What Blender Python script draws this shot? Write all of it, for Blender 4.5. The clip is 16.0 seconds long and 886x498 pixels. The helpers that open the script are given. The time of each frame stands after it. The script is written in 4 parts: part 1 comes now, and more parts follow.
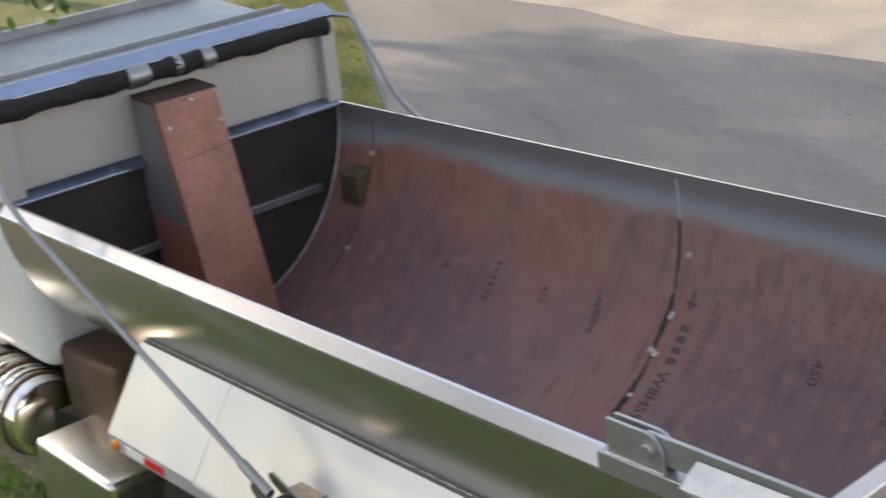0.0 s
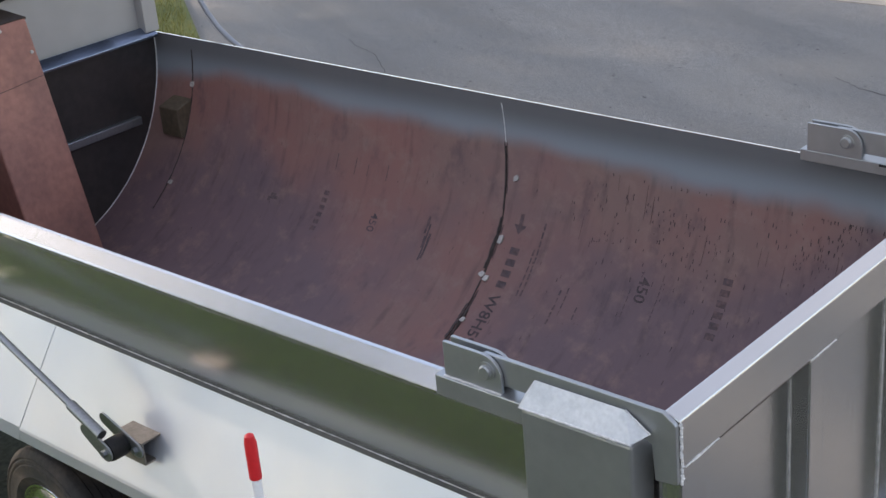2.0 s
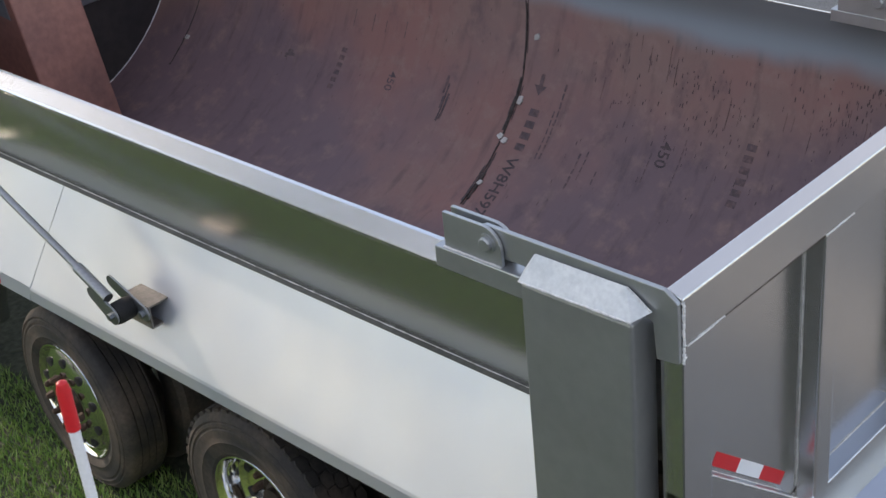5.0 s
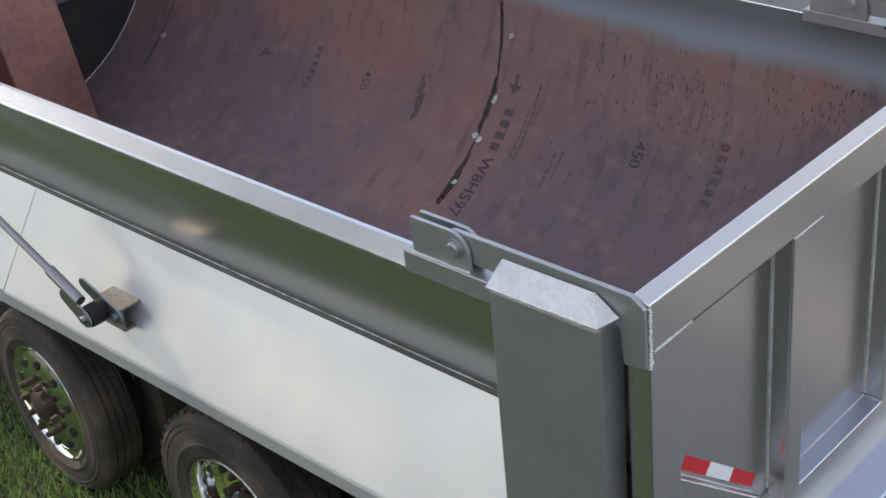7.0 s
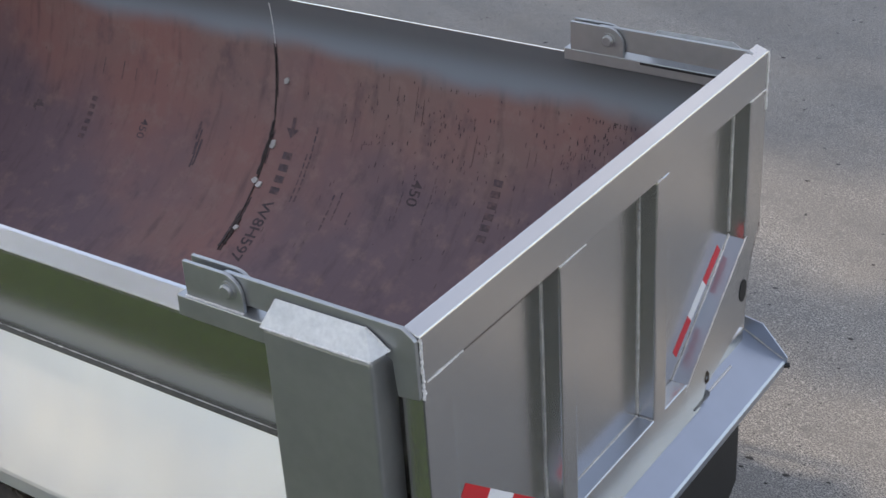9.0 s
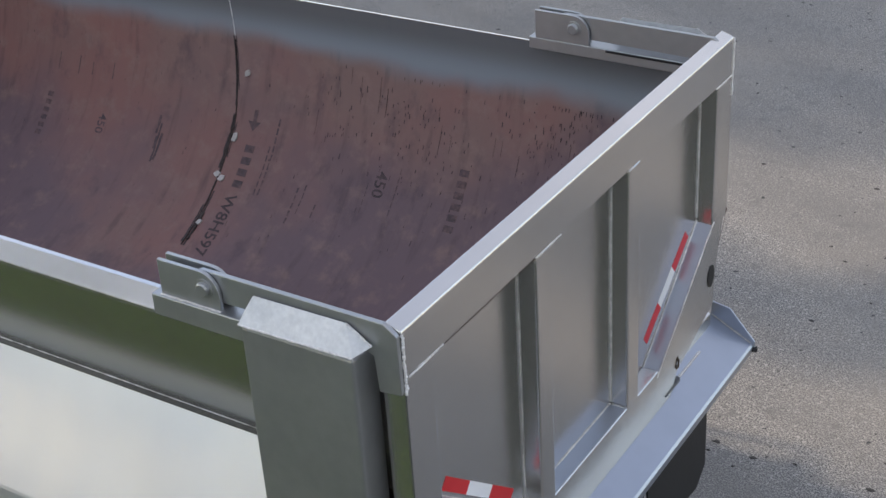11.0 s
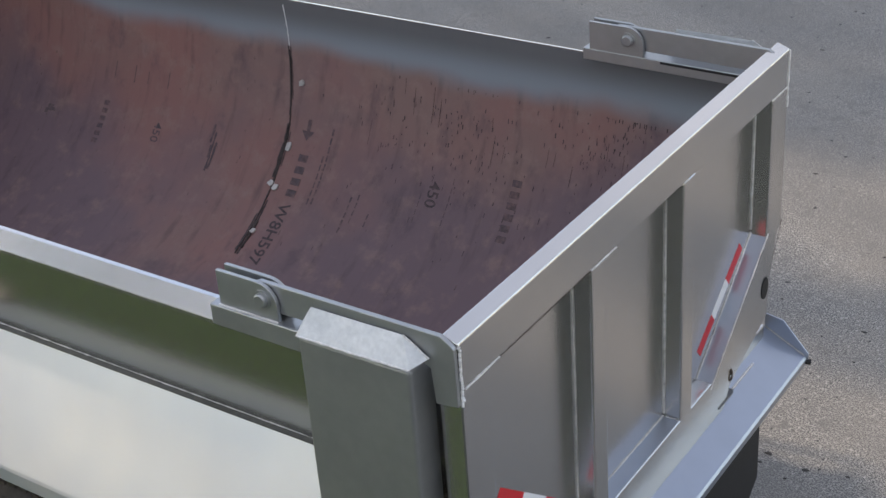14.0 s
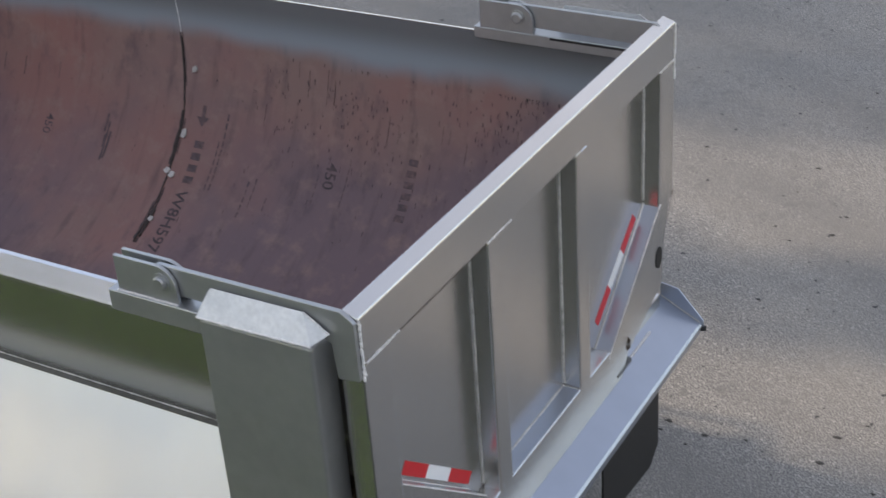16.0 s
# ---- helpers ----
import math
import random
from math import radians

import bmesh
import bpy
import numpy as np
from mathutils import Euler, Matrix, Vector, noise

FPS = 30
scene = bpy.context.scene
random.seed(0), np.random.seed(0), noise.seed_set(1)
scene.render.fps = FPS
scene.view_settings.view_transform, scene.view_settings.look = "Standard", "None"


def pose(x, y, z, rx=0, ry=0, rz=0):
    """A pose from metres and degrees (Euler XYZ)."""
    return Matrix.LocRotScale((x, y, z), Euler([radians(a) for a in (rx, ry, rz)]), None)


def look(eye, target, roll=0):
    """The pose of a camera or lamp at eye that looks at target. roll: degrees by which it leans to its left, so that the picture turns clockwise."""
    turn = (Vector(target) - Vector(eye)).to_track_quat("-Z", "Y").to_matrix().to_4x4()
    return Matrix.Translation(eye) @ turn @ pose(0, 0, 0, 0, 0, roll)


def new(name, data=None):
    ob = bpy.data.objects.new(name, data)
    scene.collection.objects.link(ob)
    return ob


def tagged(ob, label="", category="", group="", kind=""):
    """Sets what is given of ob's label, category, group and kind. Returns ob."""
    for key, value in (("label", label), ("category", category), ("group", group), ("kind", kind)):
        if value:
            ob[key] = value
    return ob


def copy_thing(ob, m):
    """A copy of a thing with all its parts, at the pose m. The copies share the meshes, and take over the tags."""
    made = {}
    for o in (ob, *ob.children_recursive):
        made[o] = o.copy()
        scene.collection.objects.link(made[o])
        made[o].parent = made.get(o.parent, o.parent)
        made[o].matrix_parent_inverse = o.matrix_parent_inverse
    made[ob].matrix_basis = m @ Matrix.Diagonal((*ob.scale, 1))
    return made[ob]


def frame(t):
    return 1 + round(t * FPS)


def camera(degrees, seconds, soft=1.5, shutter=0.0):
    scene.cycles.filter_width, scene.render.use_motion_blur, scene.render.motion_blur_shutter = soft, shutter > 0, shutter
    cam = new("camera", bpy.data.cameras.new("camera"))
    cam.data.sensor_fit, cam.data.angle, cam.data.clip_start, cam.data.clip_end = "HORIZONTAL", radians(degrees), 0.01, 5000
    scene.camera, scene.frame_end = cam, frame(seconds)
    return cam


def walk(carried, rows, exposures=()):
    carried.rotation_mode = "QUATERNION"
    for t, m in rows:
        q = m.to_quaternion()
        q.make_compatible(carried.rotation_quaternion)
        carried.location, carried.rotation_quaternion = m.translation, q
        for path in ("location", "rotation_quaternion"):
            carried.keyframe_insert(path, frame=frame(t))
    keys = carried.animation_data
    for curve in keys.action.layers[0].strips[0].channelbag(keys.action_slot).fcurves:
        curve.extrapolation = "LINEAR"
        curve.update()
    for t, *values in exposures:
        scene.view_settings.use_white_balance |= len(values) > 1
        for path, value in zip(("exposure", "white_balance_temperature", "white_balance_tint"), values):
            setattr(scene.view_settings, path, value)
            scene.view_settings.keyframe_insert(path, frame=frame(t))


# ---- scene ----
cam = camera(33.8, 16.0, shutter=0.5)
PATH = [
    (0, (2.109, -3.113, 4.867), (0.666, -1.923, 4.159), -6.2),
    (0.5, (2.108, -3.092, 4.838), (0.771, -1.802, 4.101), -5.6),
    (1, (2.101, -3.075, 4.815), (0.823, -1.749, 4.033), -5.4),
    (1.5, (2.084, -3.095, 4.819), (0.827, -1.766, 4.011), -5.3),
    (2, (2.055, -3.111, 4.832), (0.803, -1.782, 4.016), -5.3),
    (2.5, (2.04, -3.088, 4.817), (0.786, -1.76, 4.003), -5.5),
    (3, (1.984, -3.073, 4.808), (0.724, -1.752, 3.99), -5.6),
    (3.5, (1.971, -3.011, 4.78), (0.707, -1.7, 3.952), -5.8),
    (4, (2.006, -2.946, 4.787), (0.75, -1.679, 3.882), -5.8),
    (4.2, (2.046, -2.933, 4.777), (0.795, -1.699, 3.821), -5.7),
    (6.3, (2.027, -2.824, 4.823), (0.783, -1.622, 3.8185), -6.0),
    (6.5, (2.027, -2.824, 4.823), (0.788, -1.617, 3.818), -6.0),
    (7, (2.065, -2.816, 4.819), (0.834, -1.6, 3.816), -5.9),
    (7.5, (2.103, -2.802, 4.809), (0.895, -1.563, 3.807), -5.5),
    (8, (2.165, -2.792, 4.827), (1.034, -1.471, 3.837), -5.3),
    (8.5, (2.165, -2.798, 4.825), (1.089, -1.415, 3.86), -4.8),
    (9, (2.179, -2.814, 4.821), (1.145, -1.402, 3.853), -3.8),
    (11.5, (2.07, -2.845, 4.841), (1.105, -1.4, 3.851), -3.8),
    (12, (2.071, -2.843, 4.843), (1.096, -1.402, 3.856), -3.9),
    (12.5, (2.068, -2.837, 4.855), (1.085, -1.402, 3.869), -4.1),
    (13, (2.053, -2.844, 4.849), (1.058, -1.416, 3.863), -4.2),
    (13.5, (2.046, -2.856, 4.861), (1.038, -1.435, 3.878), -4.3),
    (14, (2.056, -2.869, 4.869), (1.035, -1.455, 3.89), -4.4),
    (14.5, (2.056, -2.879, 4.878), (1.045, -1.46, 3.897), -4.2),
    (15, (2.043, -2.884, 4.883), (1.05, -1.453, 3.901), -4.1),
    (15.5, (2.05, -2.889, 4.882), (1.105, -1.428, 3.896), -4.1),
    (16, (2.108, -2.914, 4.863), (1.203, -1.439, 3.86), -4.2),
]
walk(cam, [(t, look(eye, target, roll)) for t, eye, target, roll in PATH], [(0, 0.48, 7900, 17), (1.2, 0.37, 7150, 17), (3.5, 0.35, 7150, 17), (4.3, 0.34, 7150, 16), (6.5, 0.41, 7200, 16), (9, 0.34, 7250, 16), (16, 0.31, 7450, 16)])

# ---------------------------------------------------------------- world, sun, exposure
world = bpy.data.worlds.new("world")
scene.world = world
world.use_nodes = True
wn = world.node_tree.nodes
sky = wn.new("ShaderNodeTexSky")
sky.sky_type, sky.sun_disc = "NISHITA", False
SUN_DIR = Vector((-1.95, -0.22, 1.0)).normalized()
sky.sun_elevation = math.asin(SUN_DIR.z)
sky.sun_rotation = math.atan2(SUN_DIR.x, SUN_DIR.y)
sky.air_density, sky.dust_density = 1.0, 0.1
wn["Background"].inputs["Strength"].default_value = 0.27
# thin bright cloud all over the sky
wl = world.node_tree.links
way, cloud_noise = wn.new("ShaderNodeTexCoord"), wn.new("ShaderNodeTexNoise")
cloud_noise.inputs["Scale"].default_value, cloud_noise.inputs["Detail"].default_value = 2.6, 3
wl.new(way.outputs["Generated"], cloud_noise.inputs["Vector"])
cover, cloud_mix = wn.new("ShaderNodeMapRange"), wn.new("ShaderNodeMix")
cover.inputs["From Min"].default_value, cover.inputs["From Max"].default_value = 0.40, 0.62
cover.inputs["To Min"].default_value, cover.inputs["To Max"].default_value = 0.12, 0.82
wl.new(cloud_noise.outputs["Fac"], cover.inputs["Value"])
cloud_mix.data_type = "RGBA"
wl.new(cover.outputs[0], cloud_mix.inputs["Factor"])
wl.new(sky.outputs[0], cloud_mix.inputs["A"])
cloud_mix.inputs["B"].default_value = (2.85, 3.0, 3.38, 1)
wl.new(cloud_mix.outputs["Result"], wn["Background"].inputs["Color"])
sun = new("sun", bpy.data.lights.new("sun", "SUN"))
sun.data.energy, sun.data.angle, sun.data.color = 2.9, radians(1.0), (1.0, 0.90, 0.76)
sun.matrix_world = look(SUN_DIR * 30, (0, 0, 0))


# ---------------------------------------------------------------- materials
def material(name, color, rough=0.5, metal=0.0, grain=40.0, vary=0.15, bump=0.02, second=None, patch=1.2, bump_scale=None, coat=0.0, detail=6):
    """Principled surface with variation at two scales and a fine relief."""
    m = bpy.data.materials.new(name)
    m.use_nodes = True
    n, l = m.node_tree.nodes, m.node_tree.links
    b = n["Principled BSDF"]
    tc = n.new("ShaderNodeTexCoord")
    big, fine = n.new("ShaderNodeTexNoise"), n.new("ShaderNodeTexNoise")
    big.inputs["Scale"].default_value, big.inputs["Detail"].default_value = patch, detail
    fine.inputs["Scale"].default_value, fine.inputs["Detail"].default_value = grain, 4
    l.new(tc.outputs["Object"], big.inputs["Vector"])
    l.new(tc.outputs["Object"], fine.inputs["Vector"])
    mix = n.new("ShaderNodeMix")
    mix.data_type = "RGBA"
    c2 = second or tuple(c * (1 - 1.6 * vary) for c in color)
    mix.inputs["A"].default_value, mix.inputs["B"].default_value = (*color, 1), (*c2, 1)
    ramp = n.new("ShaderNodeMapRange")
    ramp.inputs["From Min"].default_value, ramp.inputs["From Max"].default_value = 0.38, 0.66
    l.new(big.outputs["Fac"], ramp.inputs["Value"])
    l.new(ramp.outputs[0], mix.inputs["Factor"])
    hsv = n.new("ShaderNodeHueSaturation")
    mr = n.new("ShaderNodeMapRange")
    mr.inputs["From Min"].default_value, mr.inputs["From Max"].default_value = 0.3, 0.7
    mr.inputs["To Min"].default_value, mr.inputs["To Max"].default_value = 1 - vary, 1 + vary
    l.new(fine.outputs["Fac"], mr.inputs["Value"])
    l.new(mr.outputs[0], hsv.inputs["Value"])
    l.new(mix.outputs["Result"], hsv.inputs["Color"])
    l.new(hsv.outputs[0], b.inputs["Base Color"])
    rr = n.new("ShaderNodeMapRange")
    rr.inputs["To Min"].default_value, rr.inputs["To Max"].default_value = rough * 0.85, min(1, rough * 1.2)
    l.new(big.outputs["Fac"], rr.inputs["Value"])
    l.new(rr.outputs[0], b.inputs["Roughness"])
    b.inputs["Metallic"].default_value = metal
    b.inputs["Coat Weight"].default_value = coat
    b.inputs["Coat Roughness"].default_value = 0.15
    if bump <= 0:
        return m
    bp = n.new("ShaderNodeBump")
    bp.inputs["Strength"].default_value = bump
    bp.inputs["Distance"].default_value = 0.02
    if bump_scale:
        bn = n.new("ShaderNodeTexNoise")
        bn.inputs["Scale"].default_value, bn.inputs["Detail"].default_value = bump_scale, 1
        l.new(tc.outputs["Object"], bn.inputs["Vector"])
        l.new(bn.outputs["Fac"], bp.inputs["Height"])
    else:
        l.new(fine.outputs["Fac"], bp.inputs["Height"])
    l.new(bp.outputs[0], b.inputs["Normal"])
    return m


SILVER = material("silver_paint", (0.71, 0.70, 0.68), 0.24, 0.96, 3, 0.02, 0.07, (0.68, 0.665, 0.64), 1.3, 1.6, detail=2)
SILVER_LIGHT = material("silver_panel_paint", (0.60, 0.61, 0.64), 0.30, 0.50, 3, 0.02, 0.7, (0.53, 0.56, 0.62), 1.4, 1.4, detail=2)
STEEL_RAW = material("bracket_steel", (0.24, 0.215, 0.19), 0.45, 0.4, 60, 0.2, 0.1)
RUST = material("rusty_lug", (0.125, 0.095, 0.062), 0.6, 0.2, 30, 0.25, 0.1)
ZINC = material("zinc_plated_steel", (0.34, 0.36, 0.38), 0.35, 0.9, 90, 0.1, 0.05)
BLACK = material("black_rubber", (0.012, 0.012, 0.013), 0.6, 0, 80, 0.2, 0.1)
SHADE_BLACK = material("shade_black", (0.022, 0.022, 0.025), 0.35, 0.0, 60, 0.1, 0.02)
TYRE = material("tyre_rubber", (0.026, 0.023, 0.021), 0.75, 0, 50, 0.25, 0.1, (0.085, 0.064, 0.048), 4)
CHROME = material("polished_aluminium", (0.80, 0.80, 0.78), 0.10, 1.0, 30, 0.03, 0.01)
NUT = material("rusty_nut", (0.085, 0.050, 0.033), 0.7, 0.2, 60, 0.25, 0.1)
DOGHOUSE = material("brown_primer_plate", (0.33, 0.145, 0.108), 0.5, 0.15, 24, 0.14, 0.05, (0.20, 0.095, 0.078), 2.2)
RED = material("red_reflective", (0.66, 0.022, 0.028), 0.35, 0, 300, 0.06, 0.02)
WHITE = material("white_reflective", (0.84, 0.85, 0.86), 0.35, 0, 300, 0.05, 0.02)
CAB = material("white_cab_paint", (0.75, 0.78, 0.78), 0.2, 0, 200, 0.02, 0.01, coat=0.5)
ORANGE = material("amber_lens", (0.8, 0.22, 0.01), 0.2, 0, 100, 0.05, 0.01)
# dark blue base stands in for deep sky mirrored in the front rails
RAIL_BLUE = material("blue_sky_tinted_steel", (0.27, 0.33, 0.44), 0.18, 0.95, 12, 0.05, 0.0, detail=2)
CHASSIS = material("dark_chassis", (0.062, 0.042, 0.030), 0.6, 0.3, 30, 0.3, 0.1)
SATIN = material("satin_silver_paint", (0.42, 0.43, 0.43), 0.34, 0.7, 20, 0.04, 0.02, (0.38, 0.39, 0.39), 3, detail=2)
WELD = material("bright_weld_bead", (0.86, 0.85, 0.82), 0.45, 0.0, 120, 0.2, 0.4)
WELD_DARK = material("burnt_weld_bead", (0.085, 0.068, 0.062), 0.5, 0.6, 60, 0.3, 0.5)
STENCIL = material("worn_stencil_paint", (0.050, 0.037, 0.039), 0.7, 0.0, 50, 0.3, 0.0, (0.105, 0.068, 0.065), 20)
STAIN = material("burnt_stain", (0.040, 0.029, 0.027), 0.7, 0.0, 50, 0.3, 0.0, (0.090, 0.060, 0.056), 26)
FAINT = material("faint_stencil_paint", (0.086, 0.060, 0.062), 0.7, 0.0, 50, 0.3, 0.0, (0.150, 0.092, 0.085), 22)
SCUFF = material("dark_mill_scale", (0.088, 0.056, 0.051), 0.7, 0.0, 40, 0.3, 0.1)
CHALK = material("pale_scrape", (0.15, 0.105, 0.10), 0.7, 0, 70, 0.3, 0.02)
TAB = material("bright_steel_tab", (0.56, 0.53, 0.48), 0.5, 0.25, 60, 0.2, 0.1)
CAP = material("dusty_cap_paint", (0.74, 0.755, 0.74), 0.5, 0.12, 60, 0.07, 0.05, (0.64, 0.66, 0.65), 16, detail=5)
SHIELD = material("dull_grey_plate", (0.16, 0.165, 0.165), 0.35, 0.3, 12, 0.06, 0.0, (0.24, 0.25, 0.24), 2.5, detail=3)
DULL = material("dull_silver_paint", (0.41, 0.405, 0.395), 0.42, 0.35, 8, 0.03, 0.0, (0.42, 0.42, 0.415), 1.5, detail=2)
GLOSS_BLACK = material("gloss_black_plate", (0.034, 0.030, 0.030), 0.24, 0.0, 20, 0.1, 0.0, (0.045, 0.038, 0.035), 2)
# bluish base holds the sky reflection of the apron and the gate's top strips
APRON = material("sky_tinted_steel", (0.42, 0.46, 0.525), 0.30, 0.85, 6, 0.03, 0.0, detail=2)
DECK = material("dark_platform_helper", (0.040, 0.041, 0.044), 0.8, 0, 30, 0.12, 0.2, (0.055, 0.054, 0.052), 1.0)
GREY = material("grey_primer", (0.17, 0.178, 0.185), 0.5, 0.2, 50, 0.1, 0.03)
# mid grey for the ledge strip between panel top and barrel weld
GAP = material("mid_grey_gap_steel", (0.17, 0.17, 0.165), 0.5, 0.6, 60, 0.15, 0.05)
TARP = material("black_mesh_tarp", (0.012, 0.011, 0.012), 0.8, 0, 30, 0.3, 0.5)
BARK = material("bark", (0.10, 0.075, 0.055), 0.9, 0, 20, 0.3, 0.6)


def hardox_material():
    """Brown mill-primed wear plate with rolled grain, and a grey paint overspray that fades out under the rim."""
    m = bpy.data.materials.new("wear_plate")
    m.use_nodes = True
    n, l = m.node_tree.nodes, m.node_tree.links
    b = n["Principled BSDF"]
    tc, sep = n.new("ShaderNodeTexCoord"), n.new("ShaderNodeSeparateXYZ")
    l.new(tc.outputs["Object"], sep.inputs[0])

    def noise_tex(scale, detail=5, stretch=None, rough=0.55):
        t = n.new("ShaderNodeTexNoise")
        t.inputs["Scale"].default_value, t.inputs["Detail"].default_value, t.inputs["Roughness"].default_value = scale, detail, rough
        if stretch:
            mp = n.new("ShaderNodeMapping")
            mp.inputs["Scale"].default_value = stretch
            l.new(tc.outputs["Object"], mp.inputs[0])
            l.new(mp.outputs[0], t.inputs["Vector"])
        else:
            l.new(tc.outputs["Object"], t.inputs["Vector"])
        return t

    def ramp(src, a, c, lo=0.0, hi=1.0):
        r = n.new("ShaderNodeMapRange")
        r.interpolation_type = "SMOOTHSTEP"
        for key, v in (("From Min", a), ("From Max", c), ("To Min", lo), ("To Max", hi)):
            r.inputs[key].default_value = v
        l.new(src, r.inputs["Value"])
        return r.outputs[0]

    def mixc(fac, a, c):
        x = n.new("ShaderNodeMix")
        x.data_type = "RGBA"
        l.new(fac, x.inputs["Factor"])
        for key, v in (("A", a), ("B", c)):
            if isinstance(v, tuple):
                x.inputs[key].default_value = (*v, 1)
            else:
                l.new(v, x.inputs[key])
        return x.outputs["Result"]

    cloud = noise_tex(1.1, 6)
    brown = mixc(ramp(cloud.outputs["Fac"], 0.36, 0.64), (0.265, 0.126, 0.104), (0.232, 0.140, 0.117))
    # plate colour goes darker and more purple towards the bottom of the body
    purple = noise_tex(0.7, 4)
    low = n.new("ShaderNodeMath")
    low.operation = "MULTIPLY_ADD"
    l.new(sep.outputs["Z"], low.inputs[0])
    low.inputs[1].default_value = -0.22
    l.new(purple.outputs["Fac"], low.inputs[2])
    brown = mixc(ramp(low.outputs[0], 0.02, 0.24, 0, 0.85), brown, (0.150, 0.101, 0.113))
    streak = noise_tex(6, 5, (3.0, 0.5, 0.5))
    brown = mixc(ramp(streak.outputs["Fac"], 0.52, 0.78, 0, 0.45), brown, (0.060, 0.038, 0.036))
    pale = noise_tex(9, 6, (1.5, 0.8, 0.8), 0.7)
    brown = mixc(ramp(pale.outputs["Fac"], 0.62, 0.82, 0, 0.35), brown, (0.15, 0.11, 0.105))
    fleck = noise_tex(55, 3, (1.6, 0.45, 0.45), 0.6)
    brown = mixc(ramp(fleck.outputs["Fac"], 0.68, 0.76, 0, 0.5), brown, (0.035, 0.022, 0.021))
    mott = noise_tex(7, 8, None, 0.72)
    brown = mixc(ramp(mott.outputs["Fac"], 0.48, 0.72, 0, 0.65), brown, (0.285, 0.178, 0.146))
    mott_b = noise_tex(4.3, 8, (1.3, 0.8, 0.8), 0.7)
    brown = mixc(ramp(mott_b.outputs["Fac"], 0.52, 0.74, 0, 0.6), brown, (0.090, 0.058, 0.066))
    wave = noise_tex(0.9, 3)
    edge = n.new("ShaderNodeMath")
    edge.operation = "MULTIPLY_ADD"
    l.new(wave.outputs["Fac"], edge.inputs[0])
    edge.inputs[1].default_value = 0.42
    l.new(sep.outputs["Z"], edge.inputs[2])
    spray = ramp(edge.outputs[0], 2.33, 2.46, 0, 0.95)
    grey = mixc(ramp(sep.outputs["Z"], 2.20, 2.36), (0.225, 0.258, 0.280), (0.115, 0.122, 0.128))
    l.new(mixc(spray, brown, grey), b.inputs["Base Color"])
    b.inputs["Roughness"].default_value = 0.5
    l.new(ramp(cloud.outputs["Fac"], 0.3, 0.7, 0.50, 0.64), b.inputs["Roughness"])
    b.inputs["Specular IOR Level"].default_value = 0.5
    bp = n.new("ShaderNodeBump")
    bp.inputs["Strength"].default_value, bp.inputs["Distance"].default_value = 0.06, 0.01
    l.new(streak.outputs["Fac"], bp.inputs["Height"])
    l.new(bp.outputs[0], b.inputs["Normal"])
    return m


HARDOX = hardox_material()


